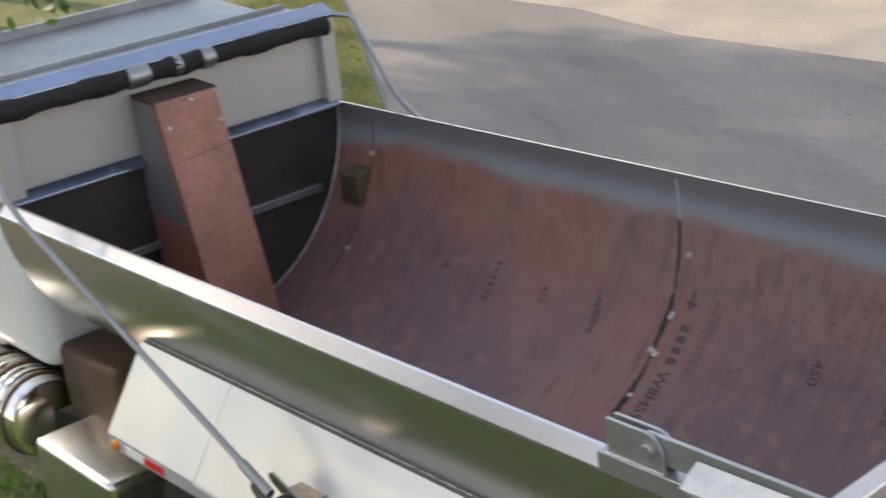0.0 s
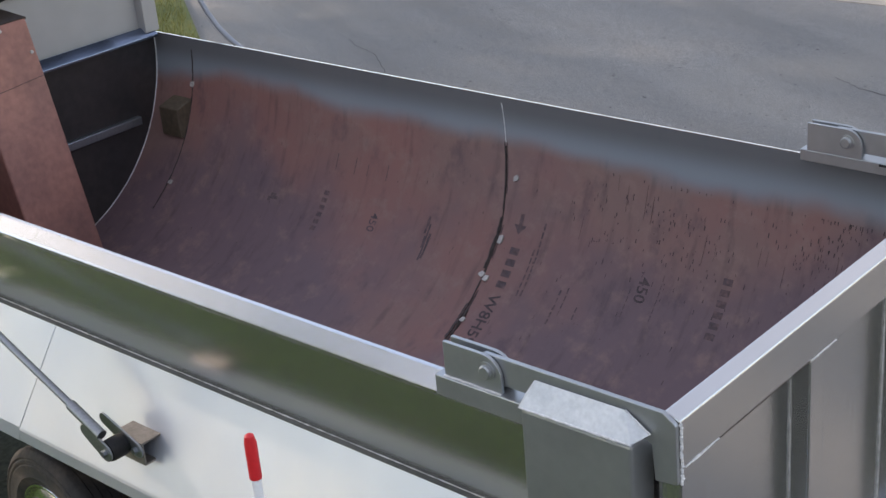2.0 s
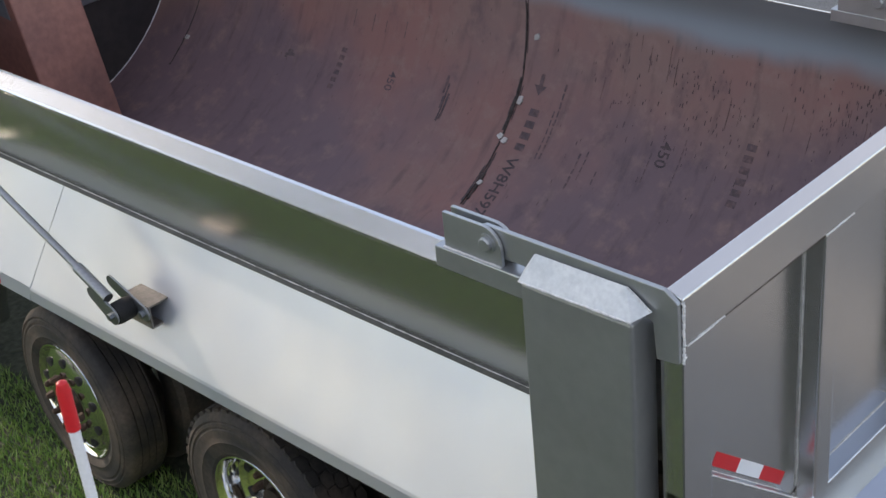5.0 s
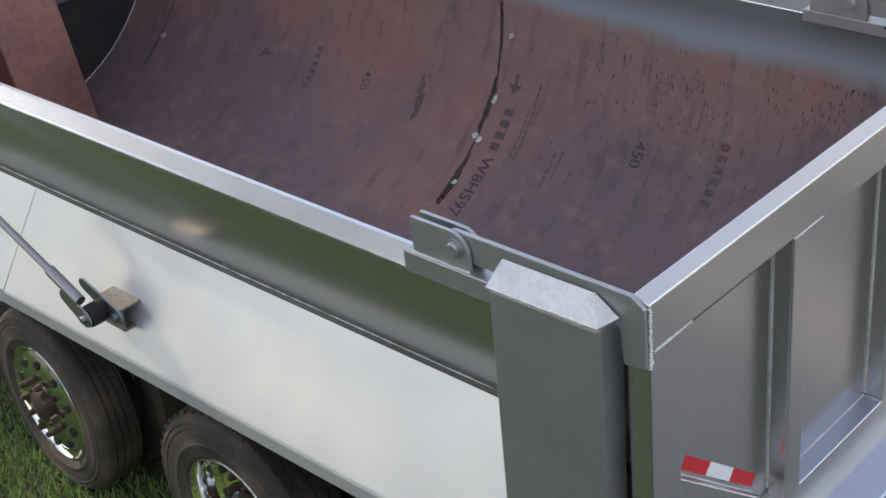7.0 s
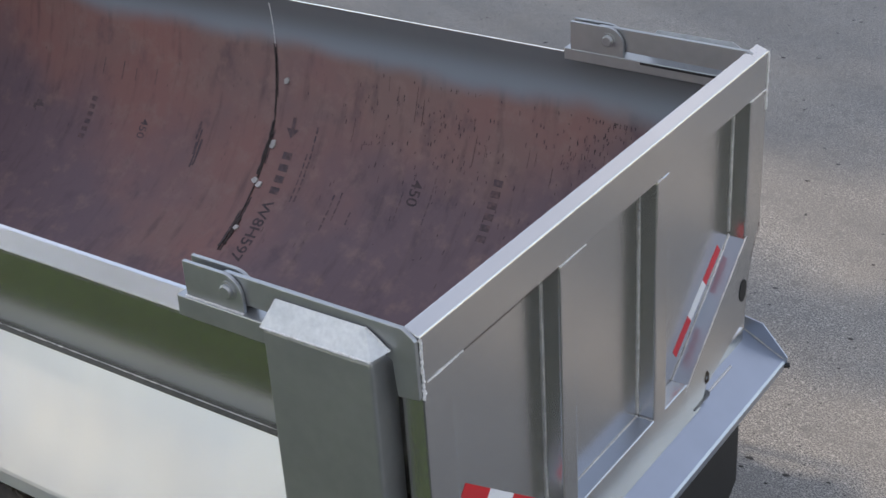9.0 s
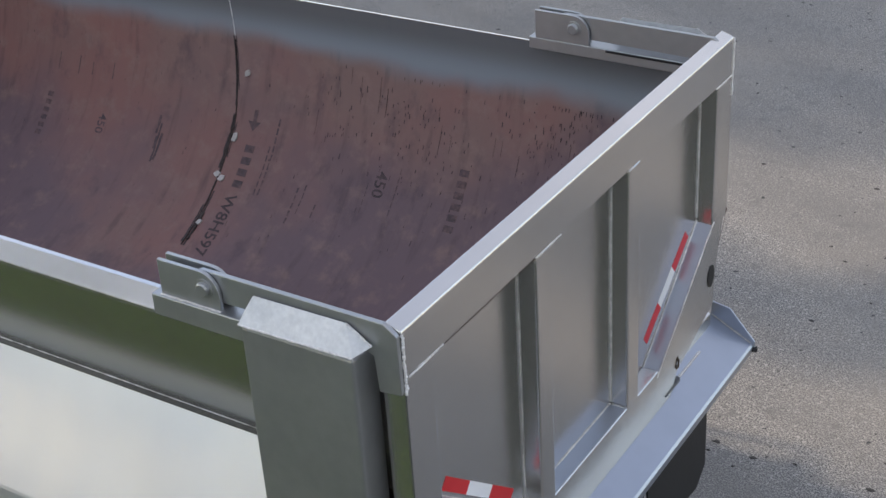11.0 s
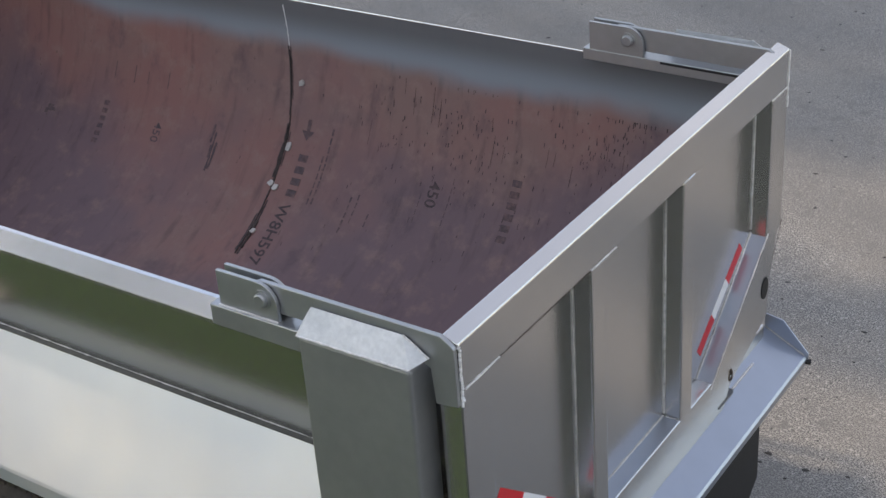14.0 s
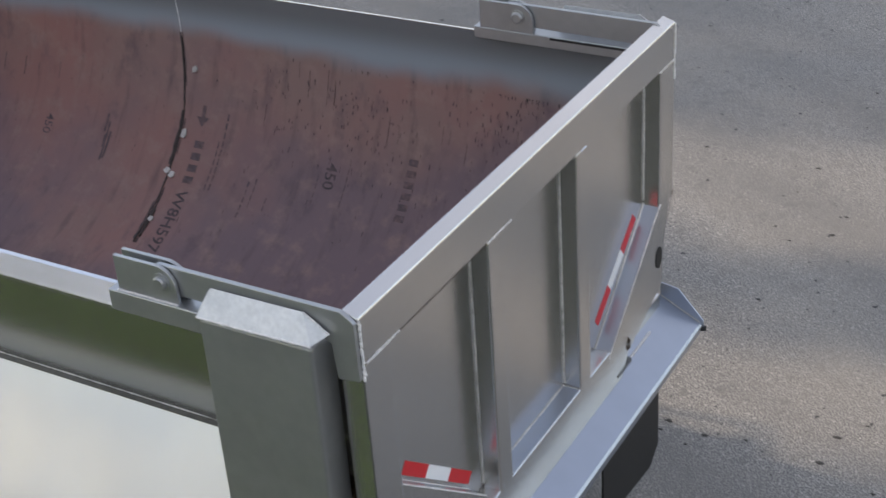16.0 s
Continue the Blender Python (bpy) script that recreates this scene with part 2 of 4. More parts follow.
def ground_material():
    m = bpy.data.materials.new("asphalt")
    m.use_nodes = True
    n, l = m.node_tree.nodes, m.node_tree.links
    b = n["Principled BSDF"]
    tc = n.new("ShaderNodeTexCoord")

    def noise_tex(scale, detail=4, kind="ShaderNodeTexNoise"):
        t = n.new(kind)
        t.inputs["Scale"].default_value = scale
        t.inputs["Detail"].default_value = detail
        l.new(tc.outputs["Object"], t.inputs["Vector"])
        return t

    def mixc(fac, lo, hi, a, c):
        r = n.new("ShaderNodeMapRange")
        r.inputs["From Min"].default_value, r.inputs["From Max"].default_value = lo, hi
        l.new(fac, r.inputs["Value"])
        x = n.new("ShaderNodeMix")
        x.data_type = "RGBA"
        l.new(r.outputs[0], x.inputs["Factor"])
        for key, v in (("A", a), ("B", c)):
            if isinstance(v, tuple):
                x.inputs[key].default_value = (*v, 1)
            else:
                l.new(v, x.inputs[key])
        return x.outputs["Result"]

    grit, mid, big, dots = noise_tex(108, 3), noise_tex(9, 5), noise_tex(0.35, 5), noise_tex(14, 2)
    # stretched noise that paints diagonal streaks of shade into the asphalt
    worn, turn = n.new("ShaderNodeTexNoise"), n.new("ShaderNodeMapping")
    turn.inputs["Rotation"].default_value = (0, 0, radians(25))
    stretch = n.new("ShaderNodeMapping")
    stretch.inputs["Scale"].default_value = (0.12, 0.8, 1)
    l.new(turn.outputs[0], stretch.inputs[0])
    l.new(tc.outputs["Object"], turn.inputs[0])
    l.new(stretch.outputs[0], worn.inputs["Vector"])
    worn.inputs["Scale"].default_value, worn.inputs["Detail"].default_value = 0.9, 6
    c = mixc(grit.outputs["Fac"], 0.42, 0.59, (0.100, 0.096, 0.090), (0.42, 0.395, 0.352))
    stone = noise_tex(48, 2)
    c = mixc(stone.outputs["Fac"], 0.61, 0.65, c, (0.50, 0.455, 0.41))
    pit = noise_tex(44, 3)
    c = mixc(pit.outputs["Fac"], 0.62, 0.70, c, (0.130, 0.124, 0.115))
    c = mixc(mid.outputs["Fac"], 0.55, 0.8, c, (0.165, 0.158, 0.145))
    c = mixc(big.outputs["Fac"], 0.5, 0.75, c, (0.31, 0.28, 0.235))
    # darker shade streaks mixed into the ground colour
    c = mixc(worn.outputs["Fac"], 0.40, 0.72, c, (0.170, 0.163, 0.150))
    c = mixc(dots.outputs["Fac"], 0.70, 0.74, c, (0.05, 0.05, 0.05))
    l.new(c, b.inputs["Base Color"])
    b.inputs["Roughness"].default_value = 0.85
    bp = n.new("ShaderNodeBump")
    bp.inputs["Strength"].default_value, bp.inputs["Distance"].default_value = 0.5, 0.01
    l.new(grit.outputs["Fac"], bp.inputs["Height"])
    l.new(bp.outputs[0], b.inputs["Normal"])
    return m


ASPHALT = ground_material()
GRAVEL = material("pale_gravel", (0.46, 0.40, 0.32), 0.9, 0, 60, 0.25, 0.4, (0.36, 0.32, 0.27), 0.7)
VERGE = material("dry_grass", (0.150, 0.160, 0.036), 0.9, 0, 14, 0.4, 0.6, (0.10, 0.125, 0.030), 1.2)
LAWN = material("lawn", (0.050, 0.059, 0.037), 0.9, 0, 26, 0.4, 0.6, (0.066, 0.074, 0.048), 1.5)


# ---------------------------------------------------------------- mesh helpers
def part(name, bm, mat, parent=None, label="", smooth=False):
    me = bpy.data.meshes.new(name)
    bmesh.ops.recalc_face_normals(bm, faces=bm.faces)
    bm.to_mesh(me)
    bm.free()
    me.materials.append(mat)
    if smooth:
        me.shade_smooth()
        me.set_sharp_from_angle(angle=radians(35))
    ob = new(name, me)
    ob.parent = parent
    if label:
        tagged(ob, label)
    return ob


def bevelled(bm, width=0.004, segs=2):
    edges = [e for e in bm.edges if len(e.link_faces) == 2 and e.calc_face_angle(0) > radians(25)]
    bmesh.ops.bevel(bm, geom=edges, offset=width, segments=segs, affect="EDGES", profile=0.5, clamp_overlap=True)
    return bm


def box(x0, x1, y0, y1, z0, z1, bev=0.004, segs=2):
    bm = bmesh.new()
    m = Matrix.LocRotScale(((x0 + x1) / 2, (y0 + y1) / 2, (z0 + z1) / 2), None, (x1 - x0, y1 - y0, z1 - z0))
    bmesh.ops.create_cube(bm, size=1, matrix=m)
    return bevelled(bm, bev, segs) if bev else bm


def prism(points, axis, a, b, bev=0.0, segs=2):
    """A polygon pushed from a to b along an axis; its points are the two other coordinates in order."""
    bm = bmesh.new()
    put = {"x": lambda p, q, s: (s, p, q), "y": lambda p, q, s: (p, s, q), "z": lambda p, q, s: (p, q, s)}[axis]
    lo = [bm.verts.new(put(p, q, a)) for p, q in points]
    hi = [bm.verts.new(put(p, q, b)) for p, q in points]
    k = len(points)
    bm.faces.new(lo)
    bm.faces.new(hi[::-1])
    for i in range(k):
        bm.faces.new((lo[i], hi[i], hi[(i + 1) % k], lo[(i + 1) % k]))
    bmesh.ops.recalc_face_normals(bm, faces=bm.faces)
    return bevelled(bm, bev, segs) if bev else bm


def solid(corners, faces, bev=0.0):
    bm = bmesh.new()
    v = [bm.verts.new(c) for c in corners]
    for f in faces:
        bm.faces.new([v[i] for i in f])
    bmesh.ops.recalc_face_normals(bm, faces=bm.faces)
    return bevelled(bm, bev, 2) if bev else bm


def lathe(profile, segs=48, centre=(0, 0, 0), close=True):
    """Turns (radius, y) points round the y axis."""
    bm = bmesh.new()
    rings = []
    for r, y in profile:
        rings.append([bm.verts.new((centre[0] + r * math.cos(i * math.tau / segs), centre[1] + y, centre[2] + r * math.sin(i * math.tau / segs))) for i in range(segs)])
    pairs = list(zip(rings, rings[1:])) + ([(rings[-1], rings[0])] if close else [])
    for a, b in pairs:
        for i in range(segs):
            j = (i + 1) % segs
            bm.faces.new((a[i], a[j], b[j], b[i]))
    return bm


def tube(points, radius, segs=12, caps=True):
    """A round bar along a polyline."""
    bm = bmesh.new()
    pts = [Vector(p) for p in points]
    rings = []
    for i, p in enumerate(pts):
        d = (pts[min(i + 1, len(pts) - 1)] - pts[max(i - 1, 0)]).normalized()
        s = d.cross(Vector((0.31, 0.2, 0.93))).normalized()
        u = s.cross(d)
        r = radius[i] if isinstance(radius, (list, tuple)) else radius
        rings.append([bm.verts.new(p + r * (math.cos(a) * s + math.sin(a) * u)) for a in (k * math.tau / segs for k in range(segs))])
    for a, b in zip(rings, rings[1:]):
        for i in range(segs):
            j = (i + 1) % segs
            bm.faces.new((a[i], a[j], b[j], b[i]))
    if caps:
        bm.faces.new(rings[0])
        bm.faces.new(rings[-1][::-1])
    return bm


def add(bm, other):
    me = bpy.data.meshes.new("tmp")
    other.to_mesh(me)
    other.free()
    bm.from_mesh(me)
    bpy.data.meshes.remove(me)
    return bm


def bead(points, radius, seed, segs=6):
    """An uneven weld bead along a polyline."""
    rnd = random.Random(seed)
    pts, rad = [], []
    for a, b in zip(points, points[1:]):
        a, b = Vector(a), Vector(b)
        k = max(2, int((b - a).length / 0.02))
        for i in range(k):
            pts.append(a.lerp(b, i / k) + Vector([rnd.uniform(-1, 1) * radius * 0.25 for _ in range(3)]))
            rad.append(radius * rnd.uniform(0.65, 1.25))
    pts.append(Vector(points[-1]))
    rad.append(radius)
    return tube(pts, rad, segs)


# ---------------------------------------------------------------- ground
def sheet(name, points, z, mat):
    bm = bmesh.new()
    bm.faces.new([bm.verts.new((x, y, z)) for x, y in points])
    return part(name, bm, mat)


GZ = 0.03
g = sheet("ground", [(-900, -900), (900, -900), (900, 900), (-900, 900)], GZ - 0.03, ASPHALT)
tagged(g, "grey worn asphalt with fine grit, pale patches and painted shade streaks", "ground", kind="structure")
# past x = 0 the lawn is unseen, extended so gate ribs mirror dark ground
bm = prism([(-60, -60), (60, -60), (60, -2.0), (6.0, -0.5), (0.4, -0.12), (-0.75, 0.4), (-1.4, 0.9), (-4.6, 1.3), (-60, 1.6)], "z", GZ - 0.035, GZ)
lawn = part("lawn", bm, LAWN)
tagged(lawn, "mown green lawn beside the parked truck", "lawn", kind="structure")
bm = prism([(-11.9, 7.75), (-16.6, 10.95), (-19, 12.5), (-40, 14), (-40, 5.0), (-12, 5.0)], "z", GZ - 0.035, GZ + 0.04)
island = part("grass_verge", bm, VERGE)
tagged(island, "yellowish green grass verge at the asphalt edge", "verge", kind="structure")

bm = prism([(-60, 14.5), (-13.9, 13.4), (-11.3, 12.7), (-7.5, 12.6), (40, 15), (60, 60), (-60, 60)], "z", -0.03, 0.006)
lane = part("gravel_lane", bm, GRAVEL)
tagged(lane, "pale beige gravel lane beyond the asphalt", "lane", kind="structure")


# cracks and dark specks in the asphalt
CRACK = material("crack_dirt", (0.055, 0.052, 0.048), 0.9, 0, 40, 0.2, 0.0)


def crack(points, width, seed):
    rnd = random.Random(seed)
    fine = []
    for (x0, y0), (x1, y1) in zip(points, points[1:]):
        for i in range(6):
            fine.append((x0 + (x1 - x0) * i / 6 + rnd.uniform(-0.02, 0.02), y0 + (y1 - y0) * i / 6 + rnd.uniform(-0.02, 0.02), width * rnd.uniform(0.35, 1.2)))
    bm = bmesh.new()
    rows = [(bm.verts.new((x, y - w / 2, 0.003)), bm.verts.new((x, y + w / 2, 0.003))) for x, y, w in fine]
    for (p, q), (r, t) in zip(rows, rows[1:]):
        bm.faces.new((p, q, t, r))
    ob = part("asphalt_crack", bm, CRACK, g)
    return ob


crack([(-10.48, 8.87), (-10.18, 8.70), (-9.98, 8.64), (-9.66, 8.49), (-9.32, 8.23), (-9.05, 8.00)], 0.011, 1)
crack([(-4.66, 10.07), (-4.41, 9.93), (-4.20, 9.82), (-3.9, 9.75)], 0.012, 2)
rnd = random.Random(77)
verts, faces = [], []
spots = [(-6.37, 9.66), (-5.21, 9.17), (-5.10, 8.29), (-7.2, 9.02), (-6.04, 8.67)] + [(rnd.uniform(-10, 2.5), rnd.uniform(2.7, 11)) for _ in range(230)]
for x, y in spots:
    k, r = len(verts), rnd.uniform(0.005, 0.017)
    sx = rnd.uniform(0.8, 2.0)
    verts += [(x + r * sx * math.cos(a) * rnd.uniform(0.7, 1.2), y + r * math.sin(a) * rnd.uniform(0.7, 1.2), 0.0005) for a in (i * math.tau / 7 for i in range(7))] + [(x, y, 0.006)]
    faces += [(k + i, k + (i + 1) % 7, k + 7) for i in range(7)]
me = bpy.data.meshes.new("dark_grit")
me.from_pydata(verts, [], faces)
me.materials.append(CRACK)
tagged(new("dark_grit", me), "small dark bits of grit scattered on asphalt", "grit", kind="stuff")


def blades(name, count, area, z, seed, height=0.05, keep=None, mat=None):
    rnd = random.Random(seed)
    verts, faces = [], []
    for _ in range(count):
        x, y = rnd.uniform(area[0], area[1]), rnd.uniform(area[2], area[3])
        if keep and not keep(x, y):
            continue
        a, h, w = rnd.uniform(0, math.tau), height * rnd.uniform(0.5, 1.4), rnd.uniform(0.003, 0.007)
        lean = (rnd.uniform(-1, 1) * h * 0.7, rnd.uniform(-1, 1) * h * 0.7)
        k = len(verts)
        verts += [(x - w * math.cos(a), y - w * math.sin(a), z - 0.005), (x + w * math.cos(a), y + w * math.sin(a), z - 0.005), (x + lean[0], y + lean[1], z + h)]
        faces.append((k, k + 1, k + 2))
    me = bpy.data.meshes.new(name)
    me.from_pydata(verts, [], faces)
    me.materials.append(mat or GRASS)
    return new(name, me)


def random_material(name, a, b, rough=0.6, sub=0.0):
    m = bpy.data.materials.new(name)
    m.use_nodes = True
    n, l = m.node_tree.nodes, m.node_tree.links
    geo, mix = n.new("ShaderNodeNewGeometry"), n.new("ShaderNodeMix")
    mix.data_type = "RGBA"
    mix.inputs["A"].default_value, mix.inputs["B"].default_value = (*a, 1), (*b, 1)
    l.new(geo.outputs["Random Per Island"], mix.inputs["Factor"])
    l.new(mix.outputs["Result"], n["Principled BSDF"].inputs["Base Color"])
    n["Principled BSDF"].inputs["Roughness"].default_value = rough
    return m


GRASS = random_material("grass_blade", (0.12, 0.25, 0.05), (0.32, 0.43, 0.12))
DRY_GRASS = random_material("dry_grass_blade", (0.17, 0.18, 0.035), (0.36, 0.32, 0.10))
tagged(blades("grass", 225000, (-9.0, 0.6, -5.5, 0.35), GZ, 3, 0.05, lambda x, y: y < 0.36 - 0.64 * max(0.0, x + 0.75) and (abs(x * 791.9 + y * 1047.3) % 1.0) < 1.0 - 0.85 * min(1.0, max(0.0, -1.2 - y) / 3.5 + max(0.0, -6.0 - x) / 3.0) - max(0.0, x + 0.6) / 1.1), "short green grass blades growing on the lawn", "grass", kind="stuff")
tagged(blades("verge_grass", 22000, (-20, -11.9, 6.0, 12.0), GZ + 0.04, 4, 0.10, lambda x, y: -4.7 * (y - 7.75) - 3.2 * (x + 11.9) > 0.3, DRY_GRASS), "rough yellow-green grass on the verge", "grass", kind="stuff")

# ---------------------------------------------------------------- the dump truck
truck = new("dump_truck")
tagged(truck, "silver dump truck with open half-round steel body", "dump truck")
YC, ZC, R = 1.265, 2.40, 1.19
X0, X1, RIM = -5.60, -0.085, 2.41


def arc(radius, a0, a1, k):
    return [(YC + radius * math.sin(t), ZC - radius * math.cos(t)) for t in (radians(a0 + (a1 - a0) * i / k) for i in range(k + 1))]


def on_wall(x, angle, off=0.0):
    """A place on the inner face of the body: angle in degrees from the lowest line towards the far side."""
    t = radians(angle)
    return Vector((x, YC + (R - off) * math.sin(t), ZC - (R - off) * math.cos(t)))


def shell(x0, x1):
    inner = [(YC - R, RIM)] + arc(R, -90, 90, 72) + [(YC + R, RIM)]
    outer = [(YC + R + 0.012, RIM)] + arc(R + 0.012, 90, -90, 72) + [(YC - R - 0.012, RIM)]
    bm = bmesh.new()
    loop = inner + outer
    a = [bm.verts.new((x0, y, z)) for y, z in loop]
    b = [bm.verts.new((x1, y, z)) for y, z in loop]
    k, h = len(loop), len(inner)
    for i in range(k):
        j = (i + 1) % k
        f = bm.faces.new((a[i], b[i], b[j], a[j]))
        f.material_index = 0 if i < h - 1 else 1
    for i in range(h - 1):
        for s in (a, b):
            f = bm.faces.new((s[i], s[i + 1], s[k - 2 - i], s[k - 1 - i]))
            f.material_index = 1
    return bm


body = truck
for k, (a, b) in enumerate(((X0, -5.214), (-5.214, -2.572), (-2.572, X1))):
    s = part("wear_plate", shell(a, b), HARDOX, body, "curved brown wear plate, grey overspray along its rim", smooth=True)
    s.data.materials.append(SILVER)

part("front_collar", shell(X0 - 0.18, X0 - 0.003), SILVER, body, "silver collar ahead of the bulkhead", smooth=True).data.materials.append(SILVER)


def rim_cap(side):
    f = (lambda y: y) if side < 0 else (lambda y: 2 * YC - y)
    pts = [(f(0.0775), RIM + 0.005), (f(0.062), RIM + 0.003), (f(0.018), 2.367), (f(0.012), 2.359), (f(0.015), 2.350), (f(0.062), 2.302), (f(0.072), 2.31), (f(0.064), 2.39)]
    return prism(pts, "x", X0, -0.56, 0.0)


part("rim_rail", rim_cap(-1), SILVER, body, "silver sloped rim rail")
part("rim_rail", rim_cap(1), SILVER, body, "silver sloped rim rail")

# joints inside the body
def seam_x(angle):
    return -2.572 - 0.0032 * max(0.0, angle - 58)


seam = bmesh.new()
for a0, a1, r, sd in ((24, 78, 0.0045, 1),):
    add(seam, bead([on_wall(seam_x(a0 + (a1 - a0) * i / 24) - 0.003, a0 + (a1 - a0) * i / 24, 0.002) for i in range(25)], r, sd))
add(seam, bead([on_wall(-2.560, 26 + 8 * i / 6, 0.002) for i in range(7)], 0.009, 7))
add(seam, bead([on_wall(-2.585, 46 + 14 * i / 6, 0.002) for i in range(7)], 0.009, 8))
part("weld_seam", seam, WELD_DARK, body, "burnt weld seam with a pale core")
seam_stain = bmesh.new()
for a0, a1, dx, w in ((24, 40, 0.010, 0.012), (49, 58, 0.008, 0.008), (66, 79, 0.007, 0.007), (25, 36, -0.014, 0.014), (46, 60, -0.010, 0.010), (62, 79, -0.009, 0.008)):
    rnd, k = random.Random(a0), 24
    rows = [(a0 + (a1 - a0) * i / k, w * rnd.uniform(0.6, 1.2), w * rnd.uniform(0.4, 1.2)) for i in range(k + 1)]
    vs = [(seam_stain.verts.new(on_wall(seam_x(a) + dx - p / 2, a, 0.0012)), seam_stain.verts.new(on_wall(seam_x(a) + dx + q / 2, a, 0.0012))) for a, p, q in rows]
    for (p, q), (r, t) in zip(vs, vs[1:]):
        seam_stain.faces.new((p, q, t, r))
tagged(part("seam_stain", seam_stain, STAIN, body, "dark heat stain beside the weld"), kind="stuff")
part("weld_seam", bead([on_wall(seam_x(79 + 10 * i / 5), 79 + 10 * i / 5, 0.0) for i in range(6)], 0.003, 4), WELD, body, "thin bright weld")
part("weld_seam", bead([on_wall(-5.214, 35 + 52 * i / 20, 0.0) for i in range(21)], 0.005, 5), WELD_DARK, body, "dark weld seam")
for x, a, w, h in ((-2.545, 70.4, 0.030, 0.026), (-2.552, 54.3, 0.028, 0.040), (-2.585, 44.4, 0.030, 0.028), (-2.550, 43.6, 0.030, 0.030), (-2.553, 31.2, 0.024, 0.026), (-5.215, 76.3, 0.030, 0.030), (-5.190, 45, 0.030, 0.026)):
    rnd = random.Random(x * 100 + a)
    c = on_wall(x, a, 0.004)
    w, h = w * 1.25, h * 1.25
    bm = prism([(-w / 2, -h * 0.4), (w * 0.2, -h / 2), (w / 2, -h * 0.1), (w * 0.35, h / 2), (-w * 0.3, h * 0.38)], "z", -0.004, 0.006, 0.002)
    bm.transform(Matrix.Translation(c) @ pose(0, 0, 0, a, 0, 0) @ pose(0, 0, 0, 0, 0, rnd.uniform(-25, 25)))
    part("steel_tab", bm, TAB, body, "small bright steel tab left at a joint")

# mill markings, laid on the curved plate: u runs down the wall, v towards the rear
def lay(bm, x, angle, off=0.0015):
    for v in bm.verts:
        u, w = v.co.x, v.co.y
        v.co = on_wall(x + w, angle - math.degrees(u / R), off + v.co.z)
    return bm


def lettering(text, x, angle, size, mat, spread=1.0):
    cu = bpy.data.curves.new("letters", "FONT")
    cu.body, cu.size, cu.resolution_u, cu.space_character = text, size, 3, spread
    cu.offset = size * 0.012
    ob = bpy.data.objects.new("letters", cu)
    scene.collection.objects.link(ob)
    dg = bpy.context.evaluated_depsgraph_get()
    me = bpy.data.meshes.new_from_object(ob.evaluated_get(dg))
    bm = bmesh.new()
    bm.from_mesh(me)
    bpy.data.objects.remove(ob)
    bpy.data.curves.remove(cu)
    bpy.data.meshes.remove(me)
    bmesh.ops.subdivide_edges(bm, edges=[e for e in bm.edges if e.calc_length() > 0.02], cuts=2)
    return part("stencil_mark", lay(bm, x, angle), mat, body, "worn dark stencilled characters")


def bars(x, angle, cells, size, mat):
    """Plain blocks for a word that is not spelled out."""
    for i in range(cells):
        u = i * size * 0.72
        bm = prism([(u, 0), (u + 0.22 * size, 0), (u + 0.44 * size, 0), (u + 0.44 * size, size * 0.66), (u + 0.22 * size, size * 0.66), (u, size * 0.66)], "z", -0.0004, 0.0004)
        part("stencil_bar", lay(bm, x, angle), mat, body, "worn dark stencil block")


lettering("450", -1.665, 54.4, 0.088, STENCIL)
bars(-1.228, 59.0, 6, 0.076, FAINT)
bars(-2.472, 53.2, 4, 0.088, FAINT)
lettering("W8H597", -2.478, 40.2, 0.097, STENCIL)
bars(-3.885, 55.0, 6, 0.062, FAINT)
lettering("450", -3.475, 52.4, 0.075, FAINT)


def strokes(name, specs, mat, label, seed=1):
    rnd = random.Random(seed)
    bm = bmesh.new()
    for x, ang, length, width in specs:
        k = max(1, int(length / 0.03))
        pts = []
        for i in range(k + 1):
            pts.append((i * length / k, -width / 2 * rnd.uniform(0.5, 1.1)))
        for i in range(k, -1, -1):
            pts.append((i * length / k, width / 2 * rnd.uniform(0.5, 1.1)))
        add(bm, lay(prism(pts, "z", -0.0003, 0.0003), x, ang))
    return tagged(part(name, bm, mat, body, label), kind="stuff")


rnd = random.Random(12)
specs = []
for count, x, dx, a, da in ((56, -1.85, 0.22, 67, 5), (56, -1.45, 0.14, 66, 6), (100, -0.78, 0.18, 71, 5), (40, -1.2, 0.5, 62, 9), (50, -0.45, 0.14, 70, 6)):
    for _ in range(count):
        specs.append((rnd.gauss(x, dx), min(77.0, rnd.gauss(a, da)), rnd.uniform(0.006, 0.024), rnd.uniform(0.0025, 0.006)))
for _ in range(50):
    specs.append((rnd.uniform(-2.4, -0.3), rnd.uniform(28, 62), rnd.uniform(0.008, 0.03), rnd.uniform(0.002, 0.005)))
for _ in range(30):
    specs.append((rnd.uniform(-4.9, -2.7), rnd.uniform(30, 75), rnd.uniform(0.008, 0.02), rnd.uniform(0.002, 0.005)))
for _ in range(16):
    specs.append((rnd.gauss(-1.2, 0.55), rnd.gauss(68, 6), rnd.uniform(0.06, 0.16), rnd.uniform(0.0012, 0.0022)))
strokes("mill_scale_mark", specs, SCUFF, "short dark scale flecks on the plate")
